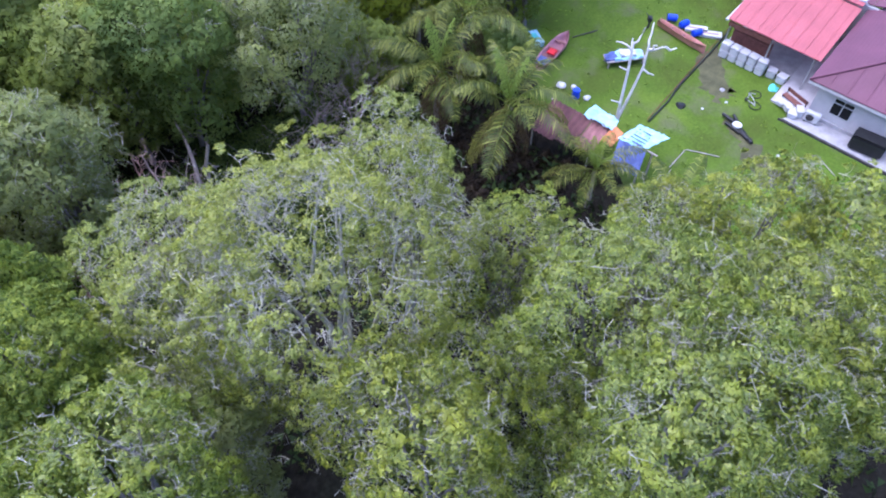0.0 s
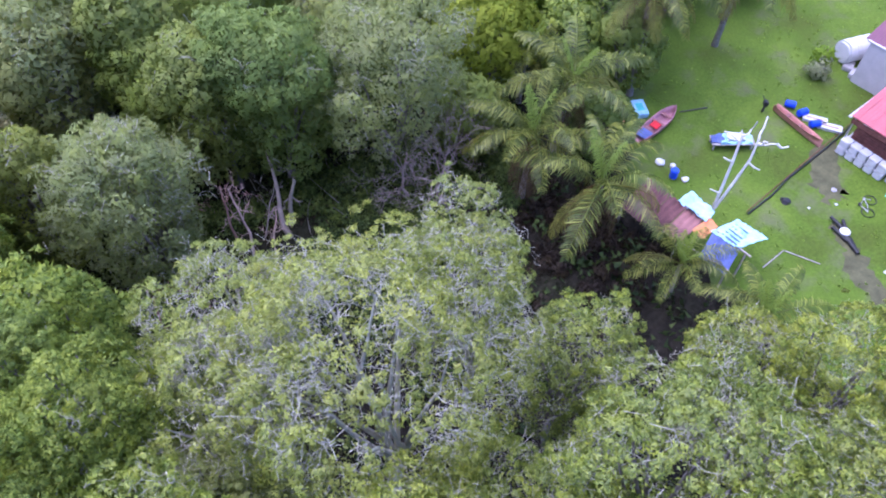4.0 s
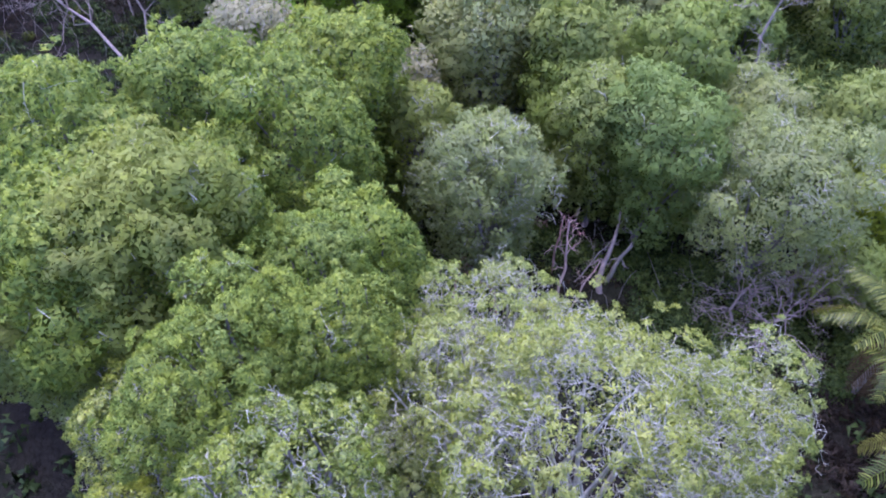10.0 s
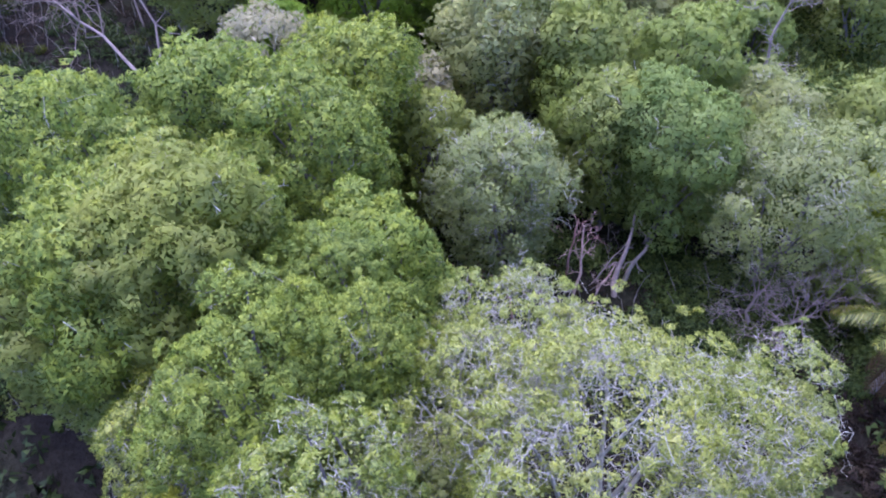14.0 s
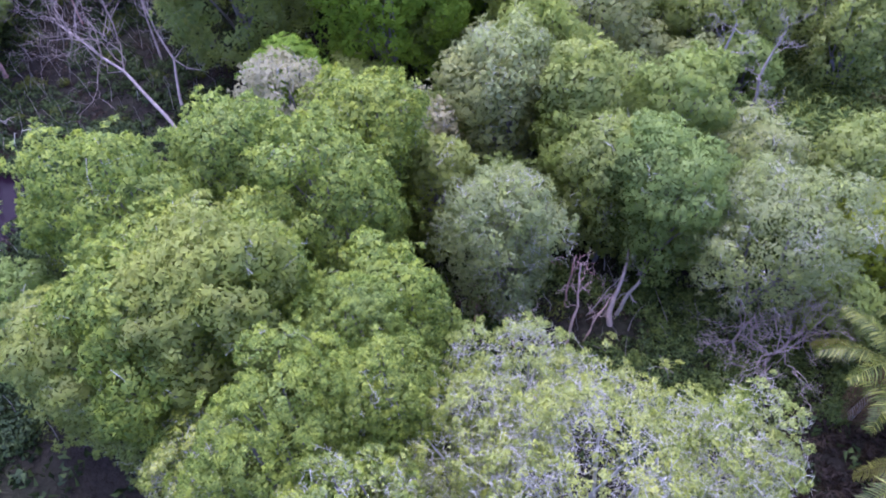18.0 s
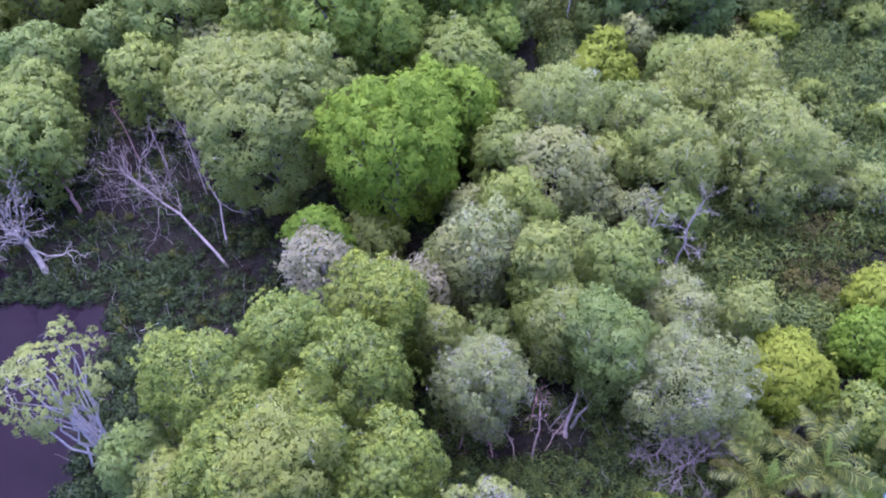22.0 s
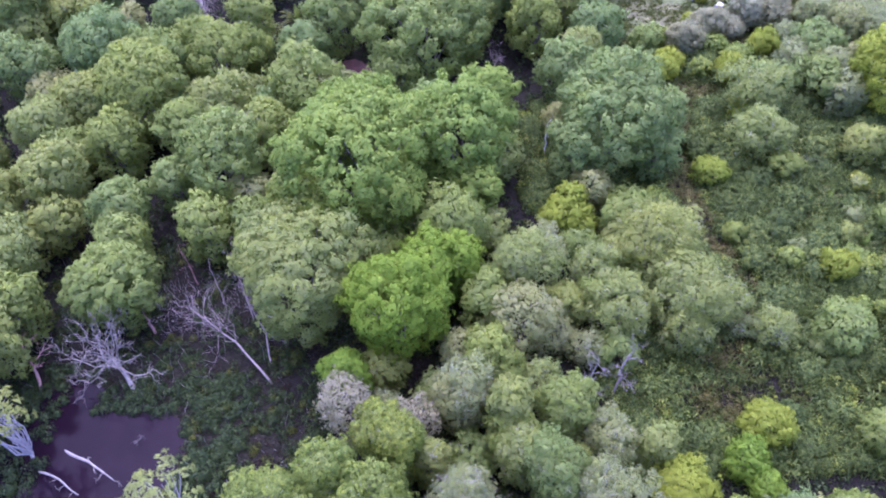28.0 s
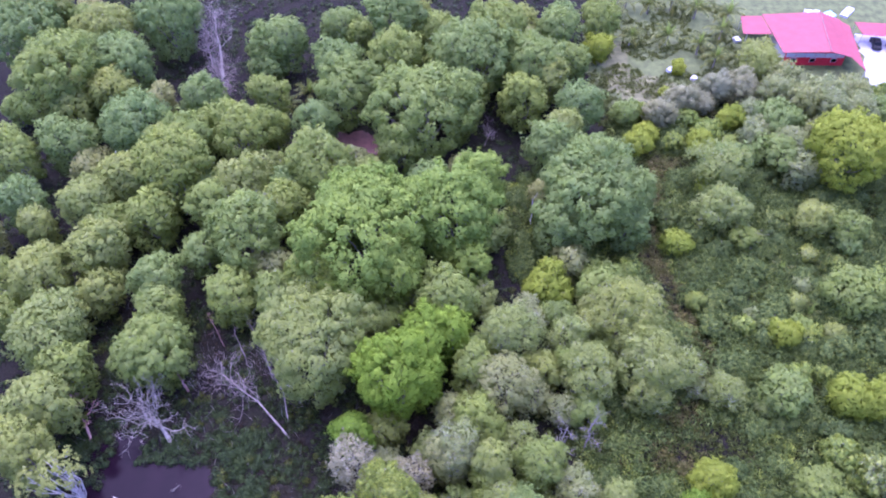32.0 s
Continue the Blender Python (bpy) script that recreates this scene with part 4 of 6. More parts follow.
def black_cover():
    root = empty("log_pile", 33.8, 6.9, 0.02, 63)
    tagged(root, "charred black log pile with a white basin on the grass", "logs")
    for k in range(6):
        a = np.array([-1.3 + 0.3 * k, rng.uniform(-0.2, 0.2), 0.12])
        rod("log", root, PAINT["black"], a, a + [1.0, rng.uniform(-0.35, 0.35), 0.05 * (k % 3)], 0.12, 0.09)
    bm = round_bm(0.26, 0.26, 0.36, 20, 0.03, 1.1)
    bmesh.ops.translate(bm, vec=(0.05, 0.05, 0), verts=bm.verts[:])
    part("basin", bm, PAINT["white"], root, "white enamel basin")


black_cover()


def bicycle():
    root = empty("bicycle", 36.6, 7.2, 0.02, 25)
    tagged(root, "old bicycle lying near the porch", "bicycle")
    for x in (-0.5, 0.5):
        a = np.linspace(0, 2 * np.pi, 21)
        ring = np.stack([x + 0.33 * np.cos(a), 0.33 * np.sin(a), 0.08 + 0 * a], 1)
        wheel = link_part("wheel", mesh_from("wheel", *tubes([(ring, np.full(21, 0.025))], 6), PAINT["black"], True), root)
        rod("hub", wheel, PAINT["steel"], (x, 0, 0.05), (x, 0, 0.14), 0.03)
    for a, b in (((-0.5, 0, 0.1), (0.0, 0.1, 0.12)), ((0.0, 0.1, 0.12), (0.4, 0.35, 0.14)), ((-0.5, 0, 0.1), (-0.15, 0.45, 0.12)), ((-0.15, 0.45, 0.12), (0.4, 0.35, 0.14)), ((0.5, 0, 0.1), (0.4, 0.42, 0.15))):
        rod("frame_tube", root, PAINT["steel"], a, b, 0.02)
    block("saddle", root, PAINT["black"], (-0.25, 0.43, 0.1), (-0.02, 0.58, 0.18), 0.03)


bicycle()
for x, y, s, mat, lab in ((38.3, 6.85, 0.32, "aqua", "turquoise plastic basin on the ground"), (33.4, 10.3, 0.28, "black", "dark charred stump in the grass"), (35.4, 8.4, 0.09, "white", "small white tub in rough grass"), (33.4, 4.2, 0.11, "white", "white plastic scraps in the grass"), (34.0, 9.2, 0.08, "white", "small white tub in rough grass"), (36.2, 9.1, 0.16, "concrete", "broken concrete lump beside the drain")):
    j = empty("yard_junk", x, y, 0.02, rng.uniform(0, 90))
    tagged(j, lab, "junk")
    bm = bmesh.new()
    bmesh.ops.create_icosphere(bm, subdivisions=2, radius=s)
    for v in bm.verts:
        v.co *= 1 + 0.4 * noise.noise(v.co * 6 + Vector((x, y, 0)))
        v.co.z = max(0.0, v.co.z) * 0.6
    part("lump", bm, PAINT[mat], j)
tank = empty("white_tank", 47.0, 15.0, 0.02, 70)
tagged(tank, "large white plastic water tank lying on the grass", "tank")
for name, r, a, b in (("tank_body", 0.75, -1.1, 1.1), ("band", 0.77, -0.5, -0.4), ("band", 0.77, 0.4, 0.5)):
    bm = round_bm(r, a, b, 28, 0.12 if name == "tank_body" else 0.01)
    bmesh.ops.rotate(bm, matrix=Euler((radians(90), 0, 0)).to_matrix(), verts=bm.verts[:])
    bmesh.ops.translate(bm, vec=(0, 0, 0.76), verts=bm.verts[:])
    part(name, bm, PAINT["white"], tank)
for x, y in ((46.0, 14.6), (45.6, 13.9)):
    j = empty("stone_block", x, y, 0.02, 15)
    tagged(j, "grey concrete block beside the tank", "block")
    block("stone", j, PAINT["concrete"], (-0.45, -0.3, 0), (0.45, 0.3, 0.3), 0.05)


# ---- palms ----
def frond_mesh(name, length, rise, fall, mat, pairs, blade):
    """An arching frond along +x: midrib and drooping leaflets."""
    s = np.linspace(0, 1, 14)
    ang = np.radians(rise + (fall - rise) * s**1.2)
    step = length / 13
    p = np.zeros((14, 3))
    p[1:, 0] = np.cumsum(np.cos(ang[1:]) * step)
    p[1:, 2] = np.cumsum(np.sin(ang[1:]) * step)
    v1, f1 = tubes([(p, np.linspace(0.045, 0.008, 14))], 4)
    u = np.linspace(0.16, 0.99, pairs)
    base = np.stack([np.interp(u, s, p[:, k]) for k in range(3)], 1)
    a = np.interp(u, s, ang)
    fwd = np.stack([np.cos(a), 0 * a, np.sin(a)], 1)
    up = np.stack([-np.sin(a), 0 * a, np.cos(a)], 1)
    V, F, off = [v1], [f1], len(v1)
    for sd in (-1, 1):
        ln = blade * np.sin(np.pi * np.clip(u * 0.92 + 0.06, 0, 1)) ** 0.6 * rng.uniform(0.85, 1.1, pairs)
        way = unit(0.55 * fwd + sd * np.array([[0, 1.0, 0]]) + rng.uniform(-0.3, 0.1, (pairs, 1)) * up)
        hang = way * ln[:, None] * 0.55 - [0, 0, 0.06] * ln[:, None]
        tip = way * ln[:, None] * 0.92 - [0, 0, 0.52] * ln[:, None] + 0.06 * rng.normal(size=(pairs, 3))
        wd = fwd * 0.034
        q = np.stack([base - wd * 0.6, base + hang - wd, base + tip, base + hang + wd, base + wd * 0.6], 1)
        V.append(q.reshape(-1, 3))
        F.append(np.arange(5 * pairs).reshape(-1, 5) + off)
        off += 5 * pairs
    return mesh_from(name, np.concatenate(V), [F[0], np.concatenate(F[1:])], mat)


FROND = {
    "young": [frond_mesh("frond", 2.7, 86, 58, LEAF["palm_young"], 30, 0.5) for _ in range(2)],
    "high": [frond_mesh("frond", 3.7, 72, -20, LEAF["palm"], 32, 0.72) for _ in range(4)],
    "mid": [frond_mesh("frond", 4.0, 42, -45, LEAF["palm"], 34, 0.75) for _ in range(4)],
    "old": [frond_mesh("frond", 3.7, 8, -65, LEAF["palm_yellow"], 30, 0.65) for _ in range(2)],
    "dead": [frond_mesh("frond", 3.0, -45, -88, LEAF["palm_dry"], 22, 0.6) for _ in range(2)],
}
PALM_BARK = plain("palm_bark", (0.27, 0.24, 0.21), 0.9, 3.0, 0.3, relief=0.02)


def palm(x, y, h, scale=1.0, lean=(0.0, 0.0), set_=((2, "young"), (5, "high"), (5, "mid"), (2, "old"), (7, "dead")), label="coconut palm with arching green fronds", name="palm"):
    root = empty(name, x, y)
    tagged(root, label, "palm", "palms")
    s = np.linspace(0, 1, 8)[:, None]
    line = np.concatenate([s**1.6 * lean[0], s**1.6 * lean[1], -0.3 + (h + 0.3) * s], 1)
    if h > 0.8:
        rad = 0.13 * scale + 0.10 * (1 - s[:, 0]) ** 3
        link_part("trunk", mesh_from("trunk", *tubes([(line, rad)], 9), PALM_BARK, True), root)
    if h > 3:
        for k in range(5):
            a = k * 1.3
            bm = bmesh.new()
            bmesh.ops.create_icosphere(bm, subdivisions=2, radius=0.12)
            bmesh.ops.translate(bm, vec=Vector(line[-1]) + Vector((0.26 * math.cos(a), 0.26 * math.sin(a), -0.25)), verts=bm.verts[:])
            part("coconut", bm, LEAF["weed"], root, "green coconut")
    turn = rng.uniform(0, 360)
    for many, sort in set_:
        for k in range(many):
            turn += 137.5
            ob = link_part("frond", FROND[sort][k % len(FROND[sort])], root, "dry brown hanging frond" if sort == "dead" else "")
            g = scale * rng.uniform(0.88, 1.1)
            ob.matrix_basis = pose(*line[-1], rng.uniform(-12, 12), rng.uniform(-8, 8), turn + rng.uniform(-14, 14)) @ Matrix.Diagonal((g, g, g, 1))
    return root


palm(22.5, 15.3, 4.8, 1.15, (0.2, -0.3))
palm(25.9, 20.9, 5.4, 1.12, (0.3, -0.4))
palm(22.2, 19.5, 4.9, 1.12, (0.2, -0.2))
palm(33.2, 21.6, 7.6, 1.1, (0.1, 0.4), ((1, "young"), (4, "high"), (7, "mid"), (7, "old"), (4, "dead")), "tall coconut palm with yellowing drooping fronds")
palm(41.2, 21.4, 7.6, 1.1, (-2.6, -1.6), ((1, "young"), (5, "high"), (7, "mid"), (6, "old"), (3, "dead")), "leaning coconut palm over the lawn edge")
palm(36.6, 23.6, 6.5, 1.0, (0.3, 0.0))
SMALL = ((5, "young"), (4, "high"), (4, "mid"), (2, "old"))
palm(23.6, 10.2, 2.6, 0.75, (0.1, 0.1), SMALL, "young palm beside the shed")
palm(24.2, 6.0, 2.6, 0.85, (0.1, 0.0), SMALL, "young palm at the lawn edge")
palm(27.4, 25.4, 3.4, 0.9, (0.3, 0.0), SMALL, "young palm among shrubs")
LOW = ((3, "young"), (6, "high"), (5, "mid"), (2, "old"))
for x, y, g in ((58.5, 66.5, 0.8), (56.5, 62.0, 0.9), (60.5, 60.5, 0.9), (54.8, 70.5, 0.7), (62, 71, 0.8), (51.0, 57.4, 0.6), (58.4, 55.4, 0.75), (37, 139, 1.1), (45, 141, 1.1), (54.7, 139.5, 1.1), (39.4, 129, 0.9), (46.9, 129.3, 1.1), (52.7, 126.5, 1.0), (55.1, 122, 1.2), (58.3, 131.5, 1.1), (61.0, 137.5, 1.1), (50, 142, 1.1), (40.5, 143, 1.1), (64.5, 112, 1.2), (-24, 112, 1.1), (-27.5, 108, 0.9), (-34, 127, 0.7), (68, 108, 0.9)):
    palm(x, y, 0.5 if y < 100 or x < 0 else 2.5, g * 0.95, (0, 0), LOW, "low palm with a rosette of long fronds", "low_palm")


# ---- dead wood ----
def dead_tree(x, y, ends, rad, label, twigs=9, depth=2, mat=DEADWOOD, start=(0, 0, -0.2), name="dead_tree", reach=1.0):
    """A leafless tree: a trunk line through the given ends, with forking branches."""
    root = empty(name, x, y)
    tagged(root, label, "dead tree")
    pts = np.array([start, *ends], float)
    line = np.concatenate([wander(a, b, 4, 0.12 * np.linalg.norm(b - a) ** 0.5)[: None if i == len(pts) - 2 else -1] for i, (a, b) in enumerate(zip(pts, pts[1:]))])
    rr = np.linspace(rad, rad * 0.35, len(line))
    link_part("trunk", mesh_from("trunk", *tubes([(line, rr)], 7), mat, True), root)
    main = unit(pts[-1] - pts[0])

    def fork(o, way, length, r, d):
        e = o + way * length
        p = wander(o, e, 5, length * 0.28)
        chains = [(p, np.linspace(r, r * 0.45, 5))]
        if d:
            for q in (2, 3, 4, 4):
                chains += fork(p[q], unit(way + 0.75 * rng.normal(size=3) + [0, 0, 0.15]), length * rng.uniform(0.4, 0.7), r * 0.5, d - 1)
        return chains

    for k in range(twigs):
        i = int(len(line) * (0.45 + 0.55 * k / twigs))
        i = min(i, len(line) - 1)
        way = unit(main * 0.7 + 0.8 * rng.normal(size=3) + [0, 0, 0.2])
        ch = fork(line[i], way, np.linalg.norm(pts[-1] - pts[0]) * rng.uniform(0.22, 0.42) * reach, rr[i] * 0.55, depth)
        ch = [(np.maximum(p, [-99, -99, 0.03]), r) for p, r in ch]
        link_part("branch", mesh_from("branch", *tubes(ch, 3), mat, True), root)
    return root


WHITE_WOOD = plain("bleached_wood", (0.62, 0.60, 0.59), 0.85, 2.0, 0.2)
PURPLE_WOOD = plain("grey_violet_dead_wood", (0.30, 0.252, 0.222), 0.9, 2.0, 0.3)
RED_WOOD = plain("reddish_dead_wood", (0.36, 0.22, 0.19), 0.9, 2.0, 0.3)
# forked white dead tree on the lawn
white = empty("bare_white_tree", 28.9, 12.0)
tagged(white, "dead bleached white tree with a forked trunk", "dead tree")
for pts, r in (([(0, 0, -0.2), (0.1, 0.1, 2.0), (0.35, 0.25, 4.2), (0.6, 0.45, 5.8)], 0.10), ([(0.05, 0.0, 1.2), (0.5, -0.15, 2.8), (1.0, -0.25, 4.4), (1.3, -0.1, 5.6)], 0.085)):
    link_part("trunk", mesh_from("trunk", *tubes([(np.array(pts), np.linspace(r, r * 0.6, 4))], 8), WHITE_WOOD, True), white)
for o, e in (((0.55, 0.4, 5.3), (0.2, 1.2, 5.7)), ((0.6, 0.45, 5.7), (1.0, 0.2, 6.6)), ((0.5, 0.35, 5.0), (1.1, 0.75, 5.6)), ((1.2, -0.15, 5.2), (1.6, -0.9, 5.6)), ((1.3, -0.1, 5.5), (1.9, 0.2, 6.4)), ((1.25, -0.12, 5.3), (0.9, -0.7, 6.0)), ((0.35, 0.25, 4.2), (-0.1, 0.6, 4.6)), ((1.0, -0.25, 4.2), (1.3, -0.8, 3.9)), ((0.1, 0.1, 2.3), (-0.3, 0.5, 2.5)), ((1.6, -0.9, 5.6), (2.0, -1.3, 5.5))):
    link_part("branch", mesh_from("branch", *tubes([(wander(o, e, 5, 0.15), np.linspace(0.06, 0.03, 5))], 6), WHITE_WOOD, True), white)
VIOLET = "dead grey shrub of tangled violet-grey branches"
dead_tree(18.3, 22.2, [(0.5, 0.3, 1.0), (1.2, 0.5, 2.6)], 0.15, VIOLET, 16, 3, PURPLE_WOOD, name="dead_shrub", reach=2.0)
dead_tree(17.2, 23.0, [(-0.2, 0.3, 1.2), (0.2, 0.5, 2.8)], 0.12, VIOLET, 12, 3, PURPLE_WOOD, name="dead_shrub", reach=1.7)
dead_tree(20.2, 24.2, [(0.3, 0.2, 1.4), (0.9, 0.3, 3.2)], 0.10, VIOLET, 11, 3, PURPLE_WOOD, name="dead_shrub", reach=1.4)
TAN_WOOD = plain("pale_tan_dead_wood", (0.40, 0.30, 0.25), 0.9, 2.0, 0.25)
dead_tree(8.5, 23.4, [(0.0, 0.5, 2.4), (0.15, 1.3, 4.4), (0.1, 1.6, 5.6)], 0.09, "thin standing dead tree with pale tan stub branches", 9, 1, TAN_WOOD, reach=0.42)
dead_tree(7.4, 23.3, [(-0.4, 0.6, 1.2), (-1.2, 1.5, 2.8)], 0.08, "leaning dead stem forked in two", 6, 1, TAN_WOOD, reach=0.5)
dead_tree(9.3, 24.0, [(0.5, 0.5, 1.2), (1.3, 1.2, 2.6)], 0.07, "leaning dead stem with bare twigs", 7, 2, TAN_WOOD, reach=0.6)
dead_tree(5.6, 23.6, [(-0.2, 0.4, 1.2), (-0.6, 0.8, 2.5)], 0.07, "thin reddish dead shrub with bare twigs", 9, 2, RED_WOOD, name="dead_shrub", reach=1.0)
dead_tree(11.4, 25.9, [(0.5, 0.3, 1.6), (1.3, 0.5, 3.6)], 0.15, "leaning grey dead trunk with stub branches", 5, 1, DEADWOOD, reach=0.5)
dead_tree(3.2, 24.2, [(0.2, 0.2, 1.3), (0.1, 0.6, 2.8)], 0.07, "thin reddish dead shrub with bare twigs", 8, 2, RED_WOOD, name="dead_shrub", reach=0.9)
dead_tree(-41.2, 113.0, [(0.3, 0.6, 2.2), (0.2, 1.0, 5.0)], 0.16, "tall dead thicket of grey-violet twigs", 26, 3, PURPLE_WOOD, name="dead_shrub", reach=1.7)
dead_tree(-40.6, 107.6, [(0.5, 0.3, 1.8), (0.8, 0.6, 3.8)], 0.16, "tall dead thicket of grey-violet twigs", 24, 3, PURPLE_WOOD, name="dead_shrub", reach=1.8)
dead_tree(-44.5, 120.0, [(-0.6, 1.6, 2.6), (-1.6, 4.0, 5.5)], 0.16, "tall dead thicket of grey-violet twigs", 26, 3, PURPLE_WOOD, name="dead_shrub", reach=1.5)
dead_tree(-24.9, 74.0, [(0.2, 0.3, 5.0), (0.6, 0.6, 11.0)], 0.2, "half-dead tree with a bare pale top", 14, 2, DEADWOOD, reach=0.4)
dead_tree(-42.7, 39.8, [(-1.2, 2.4, 2.0), (-3.4, 5.4, 4.6)], 0.22, "leaning reddish bare trunk beside the pool", 6, 2, RED_WOOD, reach=0.7)
dead_tree(-48.8, 39.0, [(-1.0, 1.2, 1.0), (-3.0, 2.6, 2.0)], 0.12, "leaning reddish bare trunk beside the pool", 8, 2, RED_WOOD, reach=0.9)
dead_tree(9.4, 98.2, [(0.4, 0.4, 1.2), (1.0, 0.9, 2.6)], 0.12, VIOLET, 12, 2, PURPLE_WOOD, name="dead_shrub", reach=1.6)
dead_tree(-9.6, 99.2, [(0.5, 0.3, 1.0), (1.4, 0.9, 2.2)], 0.12, VIOLET, 11, 2, DEADWOOD, name="dead_shrub", reach=1.6)
dead_tree(21.4, 40.0, [(0.4, 0.3, 4.0), (0.9, 0.8, 8.6)], 0.14, "half-dead tree with a bare pale top", 12, 2, DEADWOOD, reach=0.4)
dead_tree(8.5, 26.4, [(0.1, 0.3, 1.8), (0.3, 0.6, 3.9)], 0.08, "thin broken dead tree with stub branches", 4, 1, RED_WOOD)
dead_tree(11.0, 25.1, [(0.3, 1.2, 1.8), (0.7, 2.4, 3.8)], 0.17, "dark violet-grey dead trunk leaning under a tree", 4, 1, PURPLE_WOOD, reach=0.4)
dead_tree(-20.4, 49.6, [(-0.8, 1.6, 3.0), (-2.6, 4.4, 6.6)], 0.10, "slim dead tree with drooping violet twigs", 12, 2, PURPLE_WOOD, reach=0.55)
dead_tree(-24.6, 52.0, [(-0.4, 1.0, 2.6), (-1.0, 2.6, 6.0)], 0.07, "thin bare standing stem in the swamp", 6, 1, PURPLE_WOOD, reach=0.4)
dead_tree(-28.4, 55.0, [(-0.6, 0.8, 2.6), (-1.6, 2.0, 5.4)], 0.08, "thin bare standing stem in the swamp", 6, 1, RED_WOOD, reach=0.4)
dead_tree(9.6, 25.8, [(0.9, 0.4, 1.2), (1.8, 0.9, 2.4)], 0.05, "thin bare leaning sapling", 4, 1, DEADWOOD)
dead_tree(-16.7, 41.0, [(-4.5, 4.0, 2.6), (-9.4, 6.8, 4.6)], 0.15, "fallen blue-grey dead tree leaning over the swamp", 18, 2, PURPLE_WOOD, reach=0.8)
dead_tree(-17.2, 43.2, [(-0.8, 3.2, 2.6), (-3.4, 6.8, 6.0)], 0.12, "leaning bare dead tree in the swamp", 9, 2, PURPLE_WOOD, reach=0.8)
dead_tree(-32.2, 39.9, [(-1.2, 1.6, 2.0), (-2.2, 2.2, 3.8)], 0.34, "crooked pale dead tree at the edge of the water", 16, 2, DEADWOOD, reach=2.1)
dead_tree(-31.9, 47.7, [(-0.4, 0.6, 1.8), (-0.8, 1.2, 3.6)], 0.22, "broken reddish dead trunk", 2, 1, RED_WOOD, reach=0.6)
dead_tree(-42.0, 117, [(-1.5, 6.5, 3.0), (-3.5, 14, 6.0)], 0.30, "large pale fallen dead tree in a clearing", 12, 2, DEADWOOD, reach=0.7)
dead_tree(31.4, 75.2, [(0.2, 0.4, 1.2), (0.3, 0.7, 2.6)], 0.14, "dead grey bush with bare twigs", 12, 2, PURPLE_WOOD, name="dead_shrub", reach=1.3)
dead_tree(50.5, 74.5, [(0.4, 0.2, 1.2), (1.0, 0.5, 2.6)], 0.10, "dead grey bush with bare twigs", 7, 2, DEADWOOD, name="dead_shrub", reach=1.2)
dead_tree(40.6, 46.0, [(0.6, 0.6, 0.7), (1.0, 1.0, 1.4)], 0.07, "small pale dead bush", 8, 2, WHITE_WOOD, name="dead_shrub", reach=1.5)
dead_tree(-38.0, 33.0, [(3.5, -1.6, 0.4), (6.5, -3.4, 0.25)], 0.20, "bare log lying in the shallow water", 4, 1, DEADWOOD, name="fallen_log", reach=0.4)
dead_tree(-40.0, 30.5, [(3.0, -1.0, 0.3), (5.5, -2.6, 0.2)], 0.15, "bare log lying in the shallow water", 3, 1, DEADWOOD, name="fallen_log", reach=0.4)
dead_tree(-30.6, 33.6, [(0.5, 0.2, 0.4), (1.2, 0.6, 0.8)], 0.06, "dead branch sticking out of the water", 4, 1, DEADWOOD, name="fallen_branch", reach=0.8)
dead_tree(17, 37.5, [(0.3, 0.2, 5), (1.0, 0.6, 10.5)], 0.16, "tall half-bare tree with pale top branches", 12, 2, DEADWOOD, reach=0.35)
dead_tree(16.8, 79.4, [(-0.3, 0.3, 3), (-0.2, 0.2, 6)], 0.13, "slim pale leaning trunk", 4, 1, WHITE_WOOD, reach=0.4)
dead_tree(9.5, 28.8, [(-1.8, 0.5, 0.9), (-3.6, 0.8, 1.4)], 0.09, "fallen reddish branch with bare twigs", 9, 2, RED_WOOD, name="fallen_branch", reach=0.9)

# ---- water ----
def water_material():
    m, nt, b = material("dark_swamp_water", 0.06, 0.05)
    col = ramp(nt, noise_fac(nt, 0.25, 4), ((0.35, (0.006, 0.003, 0.006)), (0.7, (0.012, 0.006, 0.010))))
    nt.links.new(col, b.inputs["Base Color"])
    bump(nt, b, noise_fac(nt, 1.5, 4), 0.15, 0.05)
    return m


WATER = water_material()
pool = patch_mesh("water", [(-26.2, 36.5), (-25.2, 33), (-25.6, 28), (-24.0, 22), (-26, 15), (-38, 16), (-44, 26), (-44, 38), (-39, 41), (-33.5, 40)], 0.03, WATER, 0.45)
tagged(pool, "still dark violet-brown swamp pool", "water", kind="structure")
mud = patch_mesh("mud", [(-22, 96), (-20, 101), (-13, 102), (-8, 99), (-10, 95), (-17, 94)], 0.03, plain("red_brown_mud", (0.13, 0.06, 0.05), 0.5, 0.8, 0.3), 0.5)
tagged(mud, "wet red-brown mud flat", "mud", kind="structure")


